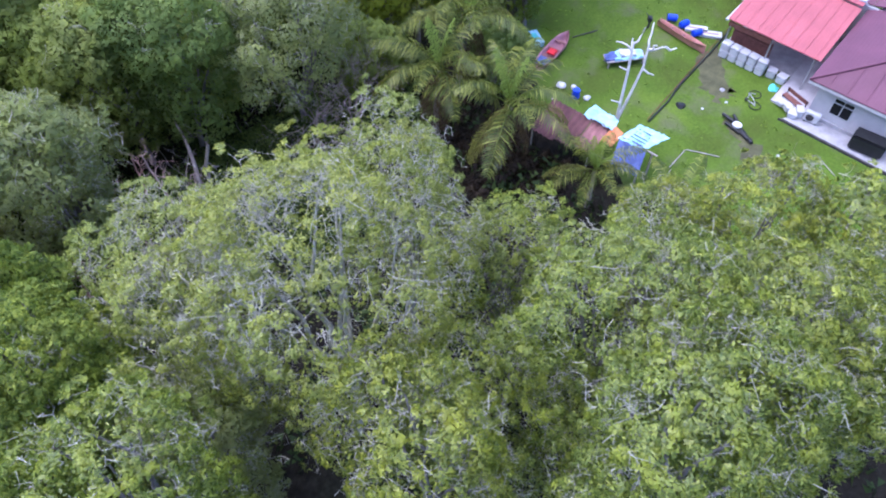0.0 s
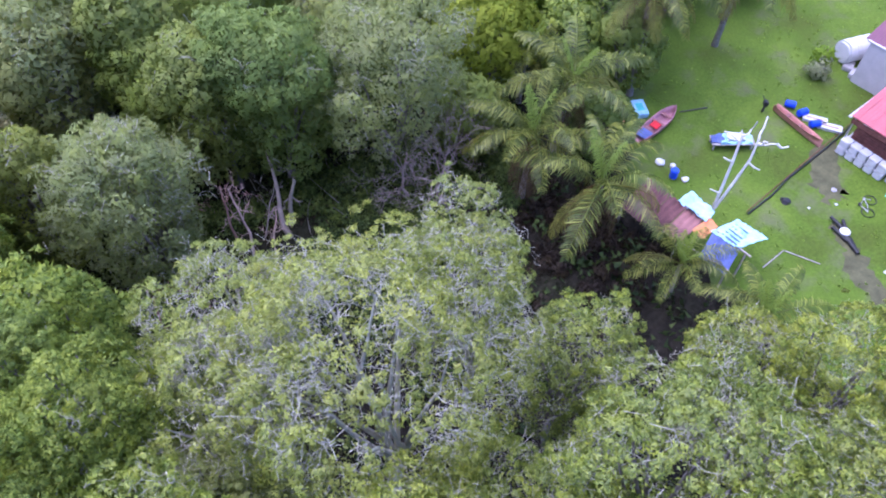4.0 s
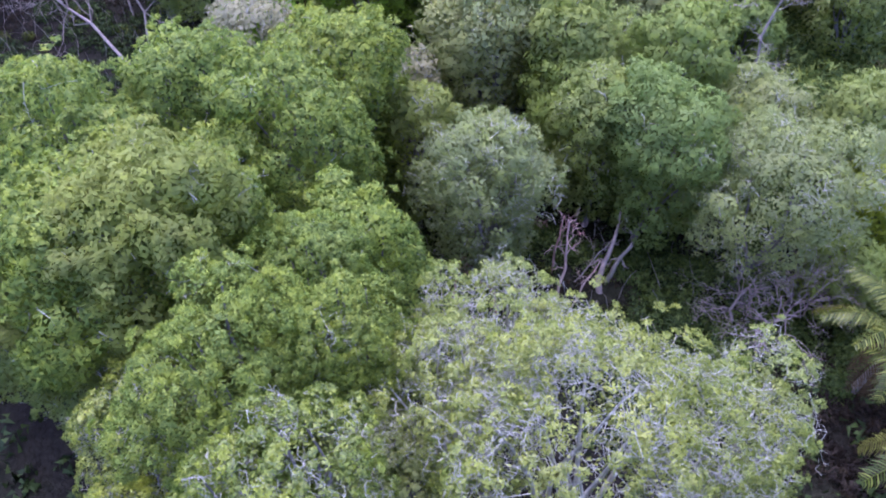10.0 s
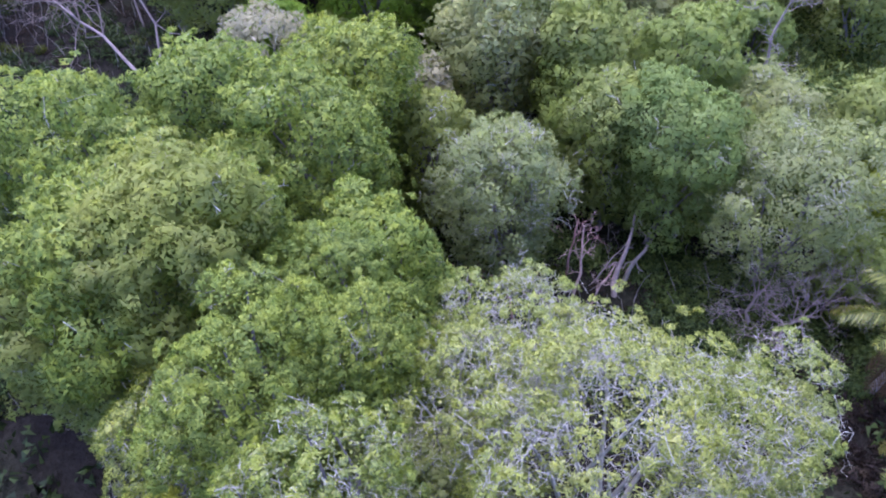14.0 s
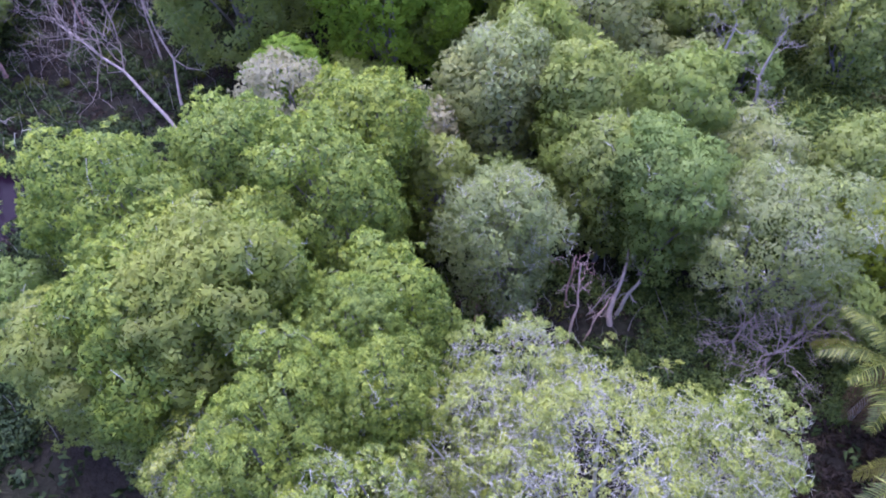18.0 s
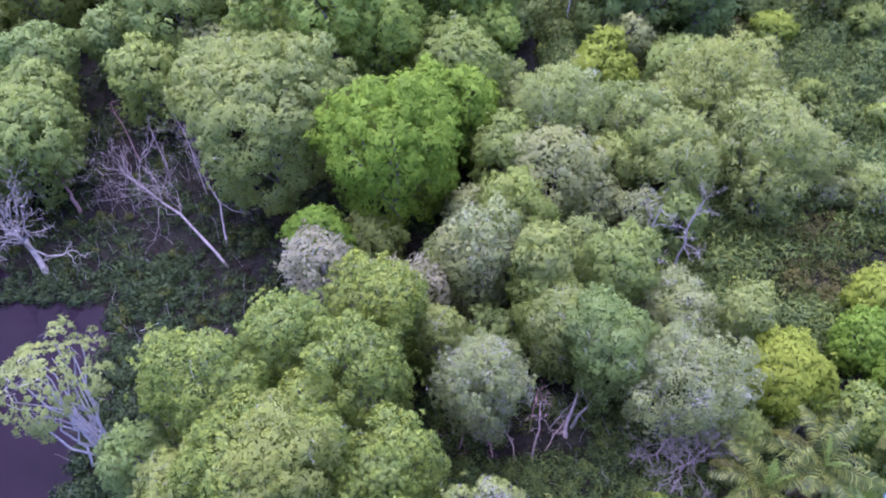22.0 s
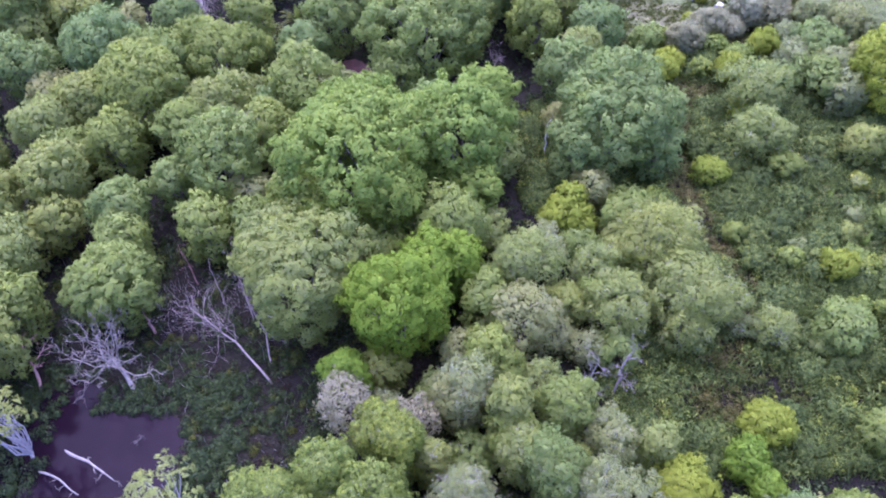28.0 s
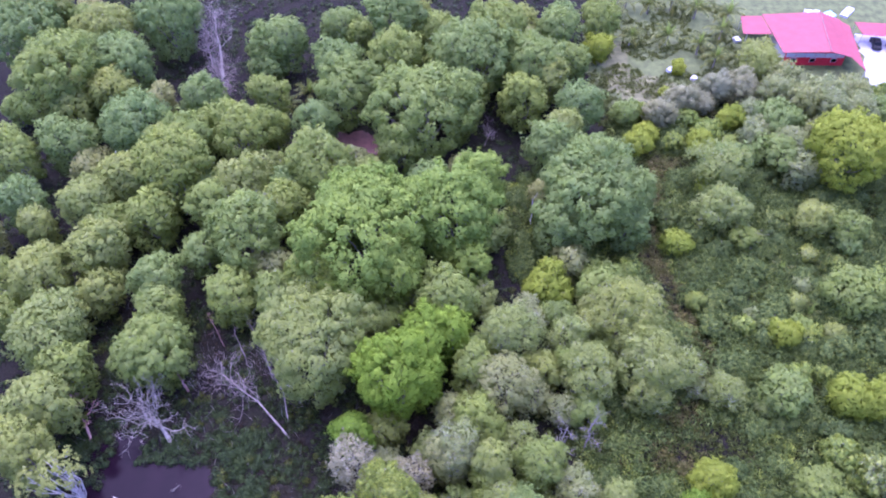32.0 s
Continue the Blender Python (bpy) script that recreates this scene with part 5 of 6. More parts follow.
# ---- the far yard ----
def far_house():
    root = empty("house", 75, 127)
    tagged(root, "long bungalow with a crimson gabled metal roof", "house")

    def at(x, y, z=0.0):
        return (x - 75, y - 127, z)

    for lo, hi in (((69.2, 123.4), (81.0, 123.7)), ((69.2, 133.9), (81.0, 134.2)), ((69.2, 123.7), (69.5, 133.9)), ((80.7, 123.7), (81.0, 133.9))):
        block("wall", root, PAINT["red"] if lo[1] == 123.4 and hi[1] == 123.7 else PAINT["cream"], at(*lo), at(*hi, 3.0), 0.01, "wall painted red" if hi[1] == 123.7 else "")
    for k in range(6):
        block("wall_panel", root, PAINT["frame"] if k % 2 else PAINT["white"], at(69.3 + 1.93 * k, 123.32, 1.9), at(71.1 + 1.93 * k, 123.41, 2.9), 0.01, "white and grey upper wall panel")
    for x in (70.4, 74.2, 78.4):
        w = block("window", root, PAINT["frame"], at(x, 123.30, 0.8), at(x + 1.1, 123.42, 1.75), 0.01)
        block("pane", w, PAINT["dark_glass"], at(x + 0.08, 123.27, 0.88), at(x + 1.02, 123.31, 1.67), 0.004)
    sheet("roof", root, PINK_ROOF, [at(67.6, 136.7, 3.0), at(68.5, 123.3, 3.0), at(76.7, 121.4, 4.6), at(78.6, 135.2, 4.6)], 0.07)
    sheet("roof", root, PINK_ROOF, [at(78.64, 135.2, 4.6), at(76.74, 121.4, 4.6), at(81.5, 121.9, 3.05), at(83.2, 134.9, 3.05)], 0.07)
    sheet("lower_roof", root, PINK_ROOF, [at(83.25, 134.6, 2.95), at(81.55, 121.7, 2.95), at(83.2, 118.4, 2.5), at(84.9, 133.6, 2.5)], 0.06)
    sheet("annex_roof", root, PINK_ROOF, [at(63.2, 136.4, 2.7), at(62.3, 130.0, 2.7), at(67.9, 129.6, 2.95), at(67.5, 136.2, 2.95)], 0.06)
    rod("ridge_cap", root, PAINT["rust_pale"], at(76.7, 121.4, 4.64), at(78.6, 135.2, 4.64), 0.12)
    for x in (63.3, 67.2):
        for y in (130.4, 135.6):
            rod("post", root, PAINT["frame"], at(x, y), at(x, y, 2.68), 0.07)
    for x, y in ((83.6, 119.2), (85.2, 130.5)):
        rod("post", root, PAINT["frame"], at(x, y), at(x, y, 2.4), 0.07)


far_house()
drive = patch_mesh("driveway", [(85.5, 112), (85.0, 121), (87, 134), (108, 136), (108, 112)], 0.03, PAINT["pale_floor"], 0.3)
tagged(drive, "pale concrete driveway beside the red house", "pavement", kind="structure")
verge = patch_mesh("far_lawn", [(30, 110), (30, 128), (34, 146), (60, 215), (140, 215), (140, 137), (112, 100), (64, 103), (52, 108)], 0.025, plain("muddy_grass", (0.100, 0.120, 0.036), 0.9, 0.6, 0.4, relief=0.03), 0.6)
tagged(verge, "patchy wet grass clearing", "lawn", kind="structure")
wet = patch_mesh("bare_ground", [(33, 114), (32, 124), (35, 132), (40, 130), (38, 120), (46, 118), (50, 112), (42, 109)], 0.035, plain("thin_wet_grass", (0.128, 0.130, 0.052), 0.9, 0.6, 0.35, relief=0.03), 0.6)
tagged(wet, "grey muddy clearing with thin grass", "ground", kind="structure")


def carport():
    root = empty("carport", 91, 131)
    tagged(root, "carport with a crimson metal roof", "carport")
    sheet("roof", root, PINK_ROOF, [(-5.0, 3.4, 2.9), (-4.4, -0.8, 2.6), (5.0, -1.6, 2.6), (5.0, 2.6, 2.9)], 0.06)
    for x, y in ((-4.4, -0.5), (4.8, -1.3), (-4.7, 3.0), (4.8, 2.3)):
        rod("post", root, PAINT["steel"], (x, y, 0), (x, y, 2.6), 0.06)


carport()


def car(x, y, rz, mat, label):
    root = empty("car", x, y, 0.03, rz)
    tagged(root, label, "car")
    bm = box_bm((-2.0, -0.82, 0.28), (2.0, 0.82, 0.85), 0.12)
    part("car_body", bm, mat, root)
    bm = box_bm((-1.2, -0.72, 0.84), (0.9, 0.72, 1.42), 0.05)
    for v in bm.verts:
        if v.co.z > 1.2:
            v.co.x *= 0.78
            v.co.y *= 0.88
    part("cabin", bm, PAINT["dark_glass"], root, "dark glazed cabin")
    block("roof_panel", root, mat, (-0.92, -0.6, 1.415), (0.68, 0.6, 1.46), 0.02)
    for wx in (-1.25, 1.25):
        for wy in (-0.8, 0.8):
            bm = round_bm(0.31, -0.1, 0.1, 18, 0.03)
            bmesh.ops.rotate(bm, matrix=Euler((radians(90), 0, 0)).to_matrix(), verts=bm.verts[:])
            bmesh.ops.translate(bm, vec=(wx, wy, 0.31), verts=bm.verts[:])
            part("wheel", bm, PAINT["black"], root)


car(90.0, 130.2, 80, PAINT["black"], "dark car parked under the carport")
car(92.6, 128.8, 75, PAINT["white"], "white car parked beside the carport")
for x, y, w, d, mat, lab in ((80.5, 141.5, 1.6, 1.0, "white", "white boat hull heap behind the house"), (84.0, 141.0, 0.9, 0.9, "sky_tarp", "pale blue tarp over stacked goods"), (88.0, 142.0, 2.0, 0.8, "white", "stack of white sheets"), (46.5, 121.0, 0.7, 0.5, "white", "white plastic sheet on the wet grass"), (50.6, 118.4, 0.6, 0.5, "white", "white plastic sheet on the wet grass"), (43.4, 112.6, 0.4, 0.3, "white", "torn white plastic scrap on the mud"), (62.0, 131.5, 0.7, 0.7, "white", "white water tank by the annex")):
    j = empty("yard_goods", x, y, 0.03, rng.uniform(0, 60))
    tagged(j, lab, "goods")
    bm = box_bm((-w, -d, 0), (w, d, 0.5), 0)
    bmesh.ops.subdivide_edges(bm, edges=bm.edges[:], cuts=4, use_grid_fill=True)
    for v in bm.verts:
        if v.co.z > 0.01:
            v.co += Vector((0.2, 0.2, 0.25)) * noise.noise(v.co * 2 + Vector((x, y, 0)))
    part("wrapped_load", bm, PAINT[mat], j)

tree(-2.5, 44.9, 15.4, 5.9, "bright")
tree(-7.6, 39.4, 9.4, 2.8, "bright")
tree(0.6, 51.4, 13.3, 4.4, "bright")
tree(-14.0, 49.6, 17.2, 8.3, "pale")
tree(-8.7, 67.1, 20.4, 9.9, "fresh")
tree(3.9, 72.7, 17.2, 7.0, "fresh")
tree(-4.5, 62.7, 15.1, 5.5, "fresh")
tree(24.9, 78.6, 16.5, 8.6, "dark")
tree(19.9, 90.2, 11.5, 4.6, "dark")
tree(25.2, 101.9, 11.3, 4.4, "dark")
tree(-1.2, 96.9, 18.5, 10.0, "green")
tree(6.3, 111.4, 17.1, 8.1, "dark")
tree(18.3, 112.7, 13.7, 6.2, "dark")
tree(-14.5, 103.8, 13.9, 6.5, "dark")
tree(18.5, 64.4, 7.6, 3.5, "yellow")
tree(27.3, 57.9, 12.0, 5.4, "plume")
tree(30.1, 50.7, 12.1, 5.5, "plume")
tree(22.7, 48.6, 10.6, 4.4, "plume")
tree(11.4, 53.2, 12.6, 4.8, "plume")
tree(11.2, 46.1, 11.2, 4.3, "grey")
tree(4.2, 58.6, 12.8, 5.0, "green")
tree(6.5, 66.4, 10.8, 3.7, "fresh")
tree(-66.8, 103.3, 17.7, 8.9, "green")
tree(-77.9, 118.7, 16.6, 7.5, "dark")
tree(-49.6, 91.4, 15.3, 7.0, "dark")
tree(-56.2, 109.9, 15.4, 7.2, "dark")
tree(-40.1, 81.1, 16.3, 7.0, "green")
tree(-31.9, 91.7, 14.5, 6.1, "green")
tree(-41.1, 101.7, 12.3, 4.5, "dark")
tree(-51.7, 76.7, 12.6, 4.8, "pale")
tree(-42.0, 73.4, 12.5, 4.7, "green")
tree(-38.4, 62.3, 11.3, 4.4, "dark")
tree(-26.5, 69.4, 14.3, 5.8, "green")
tree(-27.3, 59.6, 11.0, 3.9, "green")
tree(-21.0, 59.7, 10.7, 3.5, "green")
tree(-29.0, 80.9, 12.7, 4.9, "pale")
tree(-47.5, 66.6, 12.4, 4.5, "pale")
tree(-55.0, 62.2, 12.9, 5.2, "pale")
tree(-63.1, 76.5, 11.9, 3.9, "dark")
tree(-36.3, 49.3, 12.4, 5.9, "green")
tree(-50.2, 51.8, 13.8, 6.3, "pale")
tree(-47.2, 41.9, 12.7, 4.9, "pale")
tree(-40.7, 31.9, 11.7, 3.6, "bare")
tree(-6.9, 34.7, 11.7, 3.6, "ash")
tree(0.0, 33.9, 10.0, 2.6, "ash")
tree(4.6, 35.7, 11.5, 3.3, "grey")
tree(7.2, 40.1, 11.6, 3.4, "green")
tree(47.7, 87.1, 10.8, 5.0, "plume")
tree(46.3, 79.2, 9.2, 4.2, "plume")
tree(69.4, 90.8, 14.5, 7.4, "yellow")
tree(60.4, 78.1, 7.3, 3.1, "plume")
tree(62.1, 63.5, 7.4, 4.5, "green")
tree(48.9, 47.6, 6.8, 3.7, "green")
tree(56.8, 47.0, 6.7, 3.5, "yellow")
tree(41.2, 48.0, 5.3, 3.0, "plume")
tree(36.5, 35.8, 6.3, 3.1, "yellow")
tree(51.5, 57.1, 4.8, 2.4, "yellow")
tree(-29.0, 118.9, 13.8, 6.4, "dark")
tree(-59.8, 89.5, 12.5, 4.7, "dark")
tree(-17.5, 82.6, 14.7, 6.2, "green")
tree(-12.0, 23.2, 15.1, 4.2, "lush")
tree(-3.0, 24.4, 15.0, 4.0, "lush")
tree(-8.2, 25.9, 15.2, 3.0, "lush")
tree(-1.4, 29.3, 14.1, 2.7, "lush")
tree(4.6, 25.6, 12.2, 3.2, "misty", 0.2)
tree(13.0, 28.5, 11.6, 3.4, "dark", 0.24)
tree(18.1, 25.8, 11.5, 3.9, "misty", 0.36)
tree(25.9, 27.5, 8.8, 3.7, "yellow")
tree(-8.7, 17.9, 16.0, 4.0, "lush")
tree(-0.6, 19.2, 13.1, 2.8, "lush")
tree(-22.1, 23.4, 13.1, 4.1, "bare")
tree(-35.5, 51.1, 12.5, 4.7, "green")
tree(9.3, 34.3, 11.9, 2.6, "pale")
tree(15.2, 35.6, 11.3, 3.1, "green")
tree(5.5, 36.5, 12.3, 3.1, "misty")
tree(23.6, 31.6, 9.6, 2.1, "pale")
tree(33.7, 31.6, 6.0, 2.5, "bright")
tree(-0.1, 13.2, 14.9, 1.8, "lush")
tree(13.2, -1.9, 15.3, 2.4, "olive")
tree(-77.9, 124.4, 15.9, 6.6, "pale")
tree(-62.9, 119.0, 15.8, 6.4, "pale")
tree(-52.2, 122.9, 15.5, 6.0, "dark")
tree(-56.7, 101.7, 13.7, 4.9, "pale")
tree(-32.4, 115.5, 8.2, 4.3, "dark")
tree(-17.7, 113.4, 11.9, 5.2, "dark")
tree(-7.9, 111.1, 15.6, 6.1, "green")
tree(-7.8, 123.8, 15.9, 6.5, "dark")
tree(-20.1, 98.4, 10.3, 4.4, "dark")
tree(12.7, 120.4, 15.8, 6.4, "green")
tree(23.2, 123.6, 12.7, 4.9, "dark")
tree(16.2, 102.8, 12.7, 4.9, "green")
tree(25.7, 117.0, 8.8, 3.8, "green")
tree(-5.4, 88.1, 12.7, 3.6, "green")
tree(-33.0, 76.1, 12.9, 3.9, "green")
tree(-46.5, 80.8, 13.6, 4.9, "pale")
tree(-39.9, 90.2, 13.5, 4.6, "green")
tree(-21.6, 75.2, 12.9, 3.8, "green")
tree(-12.7, 73.5, 15.7, 5.0, "fresh")
tree(-14.6, 61.3, 13.5, 4.7, "lush")
tree(-2.7, 73.7, 15.7, 5.0, "fresh")
tree(8.1, 80.9, 14.3, 4.3, "fresh")
tree(19.9, 73.5, 11.8, 3.8, "dark")
tree(30.5, 75.8, 11.2, 4.3, "dark")
tree(4.3, 53.0, 11.5, 3.4, "bright")
tree(7.3, 48.5, 10.5, 3.3, "green")
tree(16.3, 49.9, 8.2, 3.0, "pale")
tree(20.4, 54.5, 8.3, 3.1, "plume")
tree(34.2, 50.3, 8.5, 3.4, "plume")
tree(-45.4, 46.7, 11.7, 3.6, "green")
tree(-47.3, 35.2, 12.0, 4.0, "pale")
tree(-68.0, 86.6, 12.4, 4.6, "green")
tree(-63.3, 99.7, 13.1, 5.4, "pale")
tree(47.1, 97.0, 5.1, 2.8, "yellow")
tree(33.3, 81.7, 9.7, 3.6, "dark")
tree(60.4, 47.0, 6.2, 2.9, "yellow")
tree(48.7, 34.6, 6.5, 3.4, "green")
tree(19.7, 32.8, 9.2, 3.0, "misty")
tree(9.8, 32.8, 10.4, 3.3, "green")
tree(-2.9, 31.0, 12.4, 3.2, "lush")
tree(1.3, 29.4, 10.5, 2.0, "pale")
tree(10.7, 29.9, 10.8, 2.5, "pale")
tree(22.2, 24.0, 5.8, 2.5, "green")
tree(34.8, 28.6, 5.4, 2.1, "bright")
tree(-6.3, 21.6, 13.9, 2.5, "lush")
tree(-4.6, 19.1, 13.8, 2.4, "lush")
tree(-16.7, 19.5, 11.6, 2.1, "dark")
tree(5.6, 26.4, 11.0, 2.6, "misty", 0.2)
tree(32.9, 22.4, 6.4, 1.9, "green")
tree(27.4, 19.5, 5.4, 1.9, "dark")
tree(32.1, 123.7, 6.5, 3.3, "yellow")
tree(36.4, 97.3, 4.7, 3.0, "yellow")
tree(35.4, 105.0, 4.8, 3.1, "green")
tree(61.1, 101.0, 8.4, 4.5, "dark")
tree(66.3, 77.6, 5.7, 3.6, "green")
tree(50.0, 75.3, 4.5, 2.7, "green")
tree(47.0, 86.4, 4.6, 2.8, "yellow")
tree(39.4, 74.4, 3.9, 2.5, "yellow")
tree(32.7, 132.4, 9.4, 4.6, "green")
tree(61.9, 120.0, 8.4, 4.6, "plume")
tree(69.0, 108.0, 5.8, 4.4, "dark")
tree(76.5, 108.7, 5.8, 4.4, "dark")
tree(82.2, 107.5, 4.8, 3.1, "dark")
tree(41.6, 105.1, 4.7, 2.9, "dun")
tree(54.9, 112.9, 5.9, 3.8, "dun")
tree(50.1, 108.3, 4.0, 2.7, "dun")
tree(49.3, 88.9, 9.2, 4.3, "dark")
tree(47.6, 81.8, 6.9, 3.8, "dark")
tree(59.5, 93.3, 7.6, 4.8, "dark")
tree(62.0, 81.2, 4.9, 2.5, "plume")
tree(65.1, 65.1, 6.6, 3.5, "lush")
tree(53.3, 39.5, 4.8, 2.4, "lush")
tree(56.2, 36.7, 4.9, 2.5, "olive")
tree(59.0, 72.5, 3.3, 1.7, "olive")
tree(65.8, 74.9, 3.7, 2.3, "dark")
# the canopy right under the camera's first stand
tree(6.9, 10.6, 17.2, 4.9, "silver")
tree(3.2, 12.4, 15.6, 2.8, "silver")
tree(4.6, 14.8, 15.0, 2.9, "silver")
tree(11.5, 11.5, 14.4, 2.5, "silver")
tree(11.3, 2.6, 16.8, 3.8, "olive")
tree(13.2, -0.6, 16.8, 3.4, "olive")
tree(8.2, 0.0, 18.0, 3.2, "olive")
tree(13.4, 8.2, 11.6, 2.4, "olive")
tree(4.6, 4.4, 16.2, 2.6, "olive")
tree(7.8, 5.2, 13.2, 3.2, "olive")
tree(-3.0, 11.6, 16.8, 2.8, "lush")
tree(-0.4, 13.2, 15.2, 2.0, "lush")
tree(-1.4, 16.6, 15.0, 2.4, "lush")
tree(-6.8, 16.6, 17.4, 3.4, "pale")
tree(-4.6, 18.2, 16.0, 2.2, "lush")
tree(-0.3, 8.4, 17.2, 2.2, "olive")
tree(1.6, 10.4, 13.2, 1.8, "grey")
tree(-6.4, 11.8, 12.8, 2.4, "olive")
tree(-5.6, 7.6, 12.5, 2.4, "olive")
tree(-11.9, 17.3, 13.6, 2.9, "pale")
tree(36.5, 25.5, 6.5, 2.6, "dark")
tree(31.0, 25.0, 6.0, 2.4, "lush")
tree(41.5, 26.0, 7.0, 2.8, "lush")
tree(46.5, 24.8, 6.5, 2.6, "dark")
tree(52.0, 25.0, 6.5, 2.8, "green")
tree(57.5, 24.5, 6.0, 2.6, "green")
tree(16.6, 4.4, 12.6, 2.2, "olive")
tree(18.4, 1.9, 12.8, 2.4, "olive")
tree(20.4, -0.6, 12.6, 2.4, "olive")
tree(17.6, -2.4, 14.5, 2.8, "olive")
tree(15.7, 18.9, 2.6, 1.5, "lush", 0.05)
tree(43.6, 15.3, 0.9, 0.55, "dun", 0.05)
tree(45.0, 15.9, 1.1, 0.45, "bright", 0.05)

# grey feathery brush between the field and the far clearing
for fx, fy, ft, fr, kind in ((45.5, 108.5, 6.5, 3.0, "dun"), (57.5, 111.5, 7.5, 3.4, "dun"), (62.5, 108.5, 8.5, 3.2, "misty"), (66.5, 105.0, 9.0, 3.4, "misty"), (71.0, 103.5, 9.5, 3.6, "misty"), (76.0, 103.0, 9.0, 3.6, "misty"), (58.0, 104.0, 6.0, 2.8, "misty"), (53.0, 103.5, 5.0, 2.4, "yellow"), (56.2, 97.0, 7.5, 3.0, "misty"), (61.5, 88.5, 8.0, 2.8, "misty"), (38.5, 100.5, 3.6, 2.2, "yellow"), (43.0, 98.5, 3.2, 2.0, "lush")):
    tree(fx, fy, ft, fr, kind)
# low bushes over the wet field
placed = 0
for _ in range(600):
    fx, fy = rng.uniform(16, 68), rng.uniform(32, 100)
    if placed >= 26 or fx < 22 + 0.12 * abs(fy - 60) or fy < 60 - 0.9 * (fx - 14) or fy > 66 + 1.2 * (fx - 26):
        continue
    placed += 1
    ft = rng.uniform(1.6, 3.6)
    tree(fx, fy, ft, ft * rng.uniform(0.5, 0.75), ("lush", "green", "plume", "lush", "misty")[placed % 5], 0.05)
# dark green thickets between them
placed = 0
for _ in range(900):
    fx, fy = rng.uniform(28, 72), rng.uniform(30, 100)
    if placed >= 80 or fy > 66 + 1.2 * (fx - 26) or fy < 58 - 0.9 * (fx - 14) or min(math.dist((fx, fy), p) for p in ((37, 60), (40, 54), (35, 45), (36, 68), (36.5, 76), (38, 88), (33, 40))) < 4.5:
        continue
    placed += 1
    ft = rng.uniform(1.4, 3.2)
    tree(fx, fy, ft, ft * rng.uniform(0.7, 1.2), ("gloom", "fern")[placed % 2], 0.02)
# lower trees that close the gaps of the wood
KEEP_OPEN = [(-36, -22, 104, 132), (-46, -38, 56, 70), (-34, -24, 50, 60), (-36, -14, 18, 62), (-24, -6, 92, 104), (8, 17, 74, 112), (-52, -32, 104, 130), (-80, -58, 74, 98), (-50, -36, 18, 46)]
grown = [(o.location.x, o.location.y) for o in bpy.data.objects if o.name.split(".")[0] == "tree"]
filled = 0
for _ in range(1500):
    fx, fy = rng.uniform(-80, 27), rng.uniform(56, 132)
    if fy < 62 and fx > 5 or any(x0 < fx < x1 and y0 < fy < y1 for x0, x1, y0, y1 in KEEP_OPEN):
        continue
    if min(math.dist((fx, fy), g) for g in grown) < 4.6 or filled >= 70:
        continue
    grown.append((fx, fy))
    filled += 1
    tree(fx, fy, rng.uniform(7.5, 11.5), rng.uniform(2.8, 4.2), ("green", "pale", "dark", "green", "grey")[filled % 5])

filled = 0
for _ in range(900):
    fx, fy = rng.uniform(-5, 31), rng.uniform(28.5, 62)
    if fx > 17 and fy < 44 or min(math.dist((fx, fy), g) for g in grown) < 3.3 or filled >= 26:
        continue
    grown.append((fx, fy))
    filled += 1
    tree(fx, fy, rng.uniform(5.5, 9.0), rng.uniform(2.2, 3.2), ("plume", "green", "grey", "pale")[filled % 4])

# shrubs and trees round the far house
for fx, fy, ft, fr, kind in ((61.5, 116.5, 9.0, 4.2, "plume"), (65.5, 113.5, 8.0, 3.4, "misty"), (72.0, 109.5, 7.5, 4.0, "misty"), (77.5, 110.0, 7.0, 3.8, "misty"), (53.0, 111.0, 7.0, 3.2, "dun"), (49.5, 110.5, 4.2, 2.4, "dun"), (40.8, 104.0, 6.5, 2.8, "dun"), (61.5, 95.5, 8.5, 3.4, "misty"), (58.0, 100.0, 7.0, 3.0, "misty"), (67.0, 99.0, 6.5, 3.0, "misty"), (47.8, 120.5, 2.4, 1.7, "yellow"), (44.0, 112.5, 2.0, 1.4, "yellow"), (37.5, 107.0, 3.2, 2.2, "lush"), (46.0, 104.5, 3.4, 2.4, "lush"), (49.0, 101.0, 3.8, 2.6, "lush"), (52.5, 98.0, 3.0, 2.2, "green"), (55.0, 104.0, 5.0, 2.6, "yellow"), (84.0, 111.0, 5.0, 2.6, "lush")):
    tree(fx, fy, ft, fr, kind)

# ---- undergrowth, weeds and grass ----
def inside(x, y, poly):
    hit = np.zeros(len(x), bool)
    px, py = np.array(poly).T
    for a in range(len(poly)):
        b = a - 1
        cross = (py[a] > y) != (py[b] > y)
        with np.errstate(divide="ignore", invalid="ignore"):
            hit ^= cross & (x < (px[b] - px[a]) * (y - py[a]) / (py[b] - py[a]) + px[a])
    return hit


FIELD = [(15, 29), (16, 42), (24, 50), (20, 62), (13, 70), (13, 88), (30, 96), (32, 106), (62, 106), (80, 96), (84, 60), (66, 34)]
YARD = [(26, -30), (26, 17), (30, 21.5), (33, 26.5), (80, 27), (80, -30)]
FAR_YARD = [(28, 108), (30, 145), (120, 160), (120, 110), (64, 110)]
POOL = [(-26.2, 36.5), (-25.2, 33), (-25.6, 28), (-24.0, 22), (-26, 15), (-38, 16), (-44, 26), (-44, 38), (-39, 41), (-33.5, 40)]
MUD = [(-22, 96), (-20, 101), (-13, 102), (-8, 99), (-10, 95), (-17, 94)]


def scatter(n, lo, hi):
    return rng.uniform(lo[0], hi[0], n), rng.uniform(lo[1], hi[1], n)


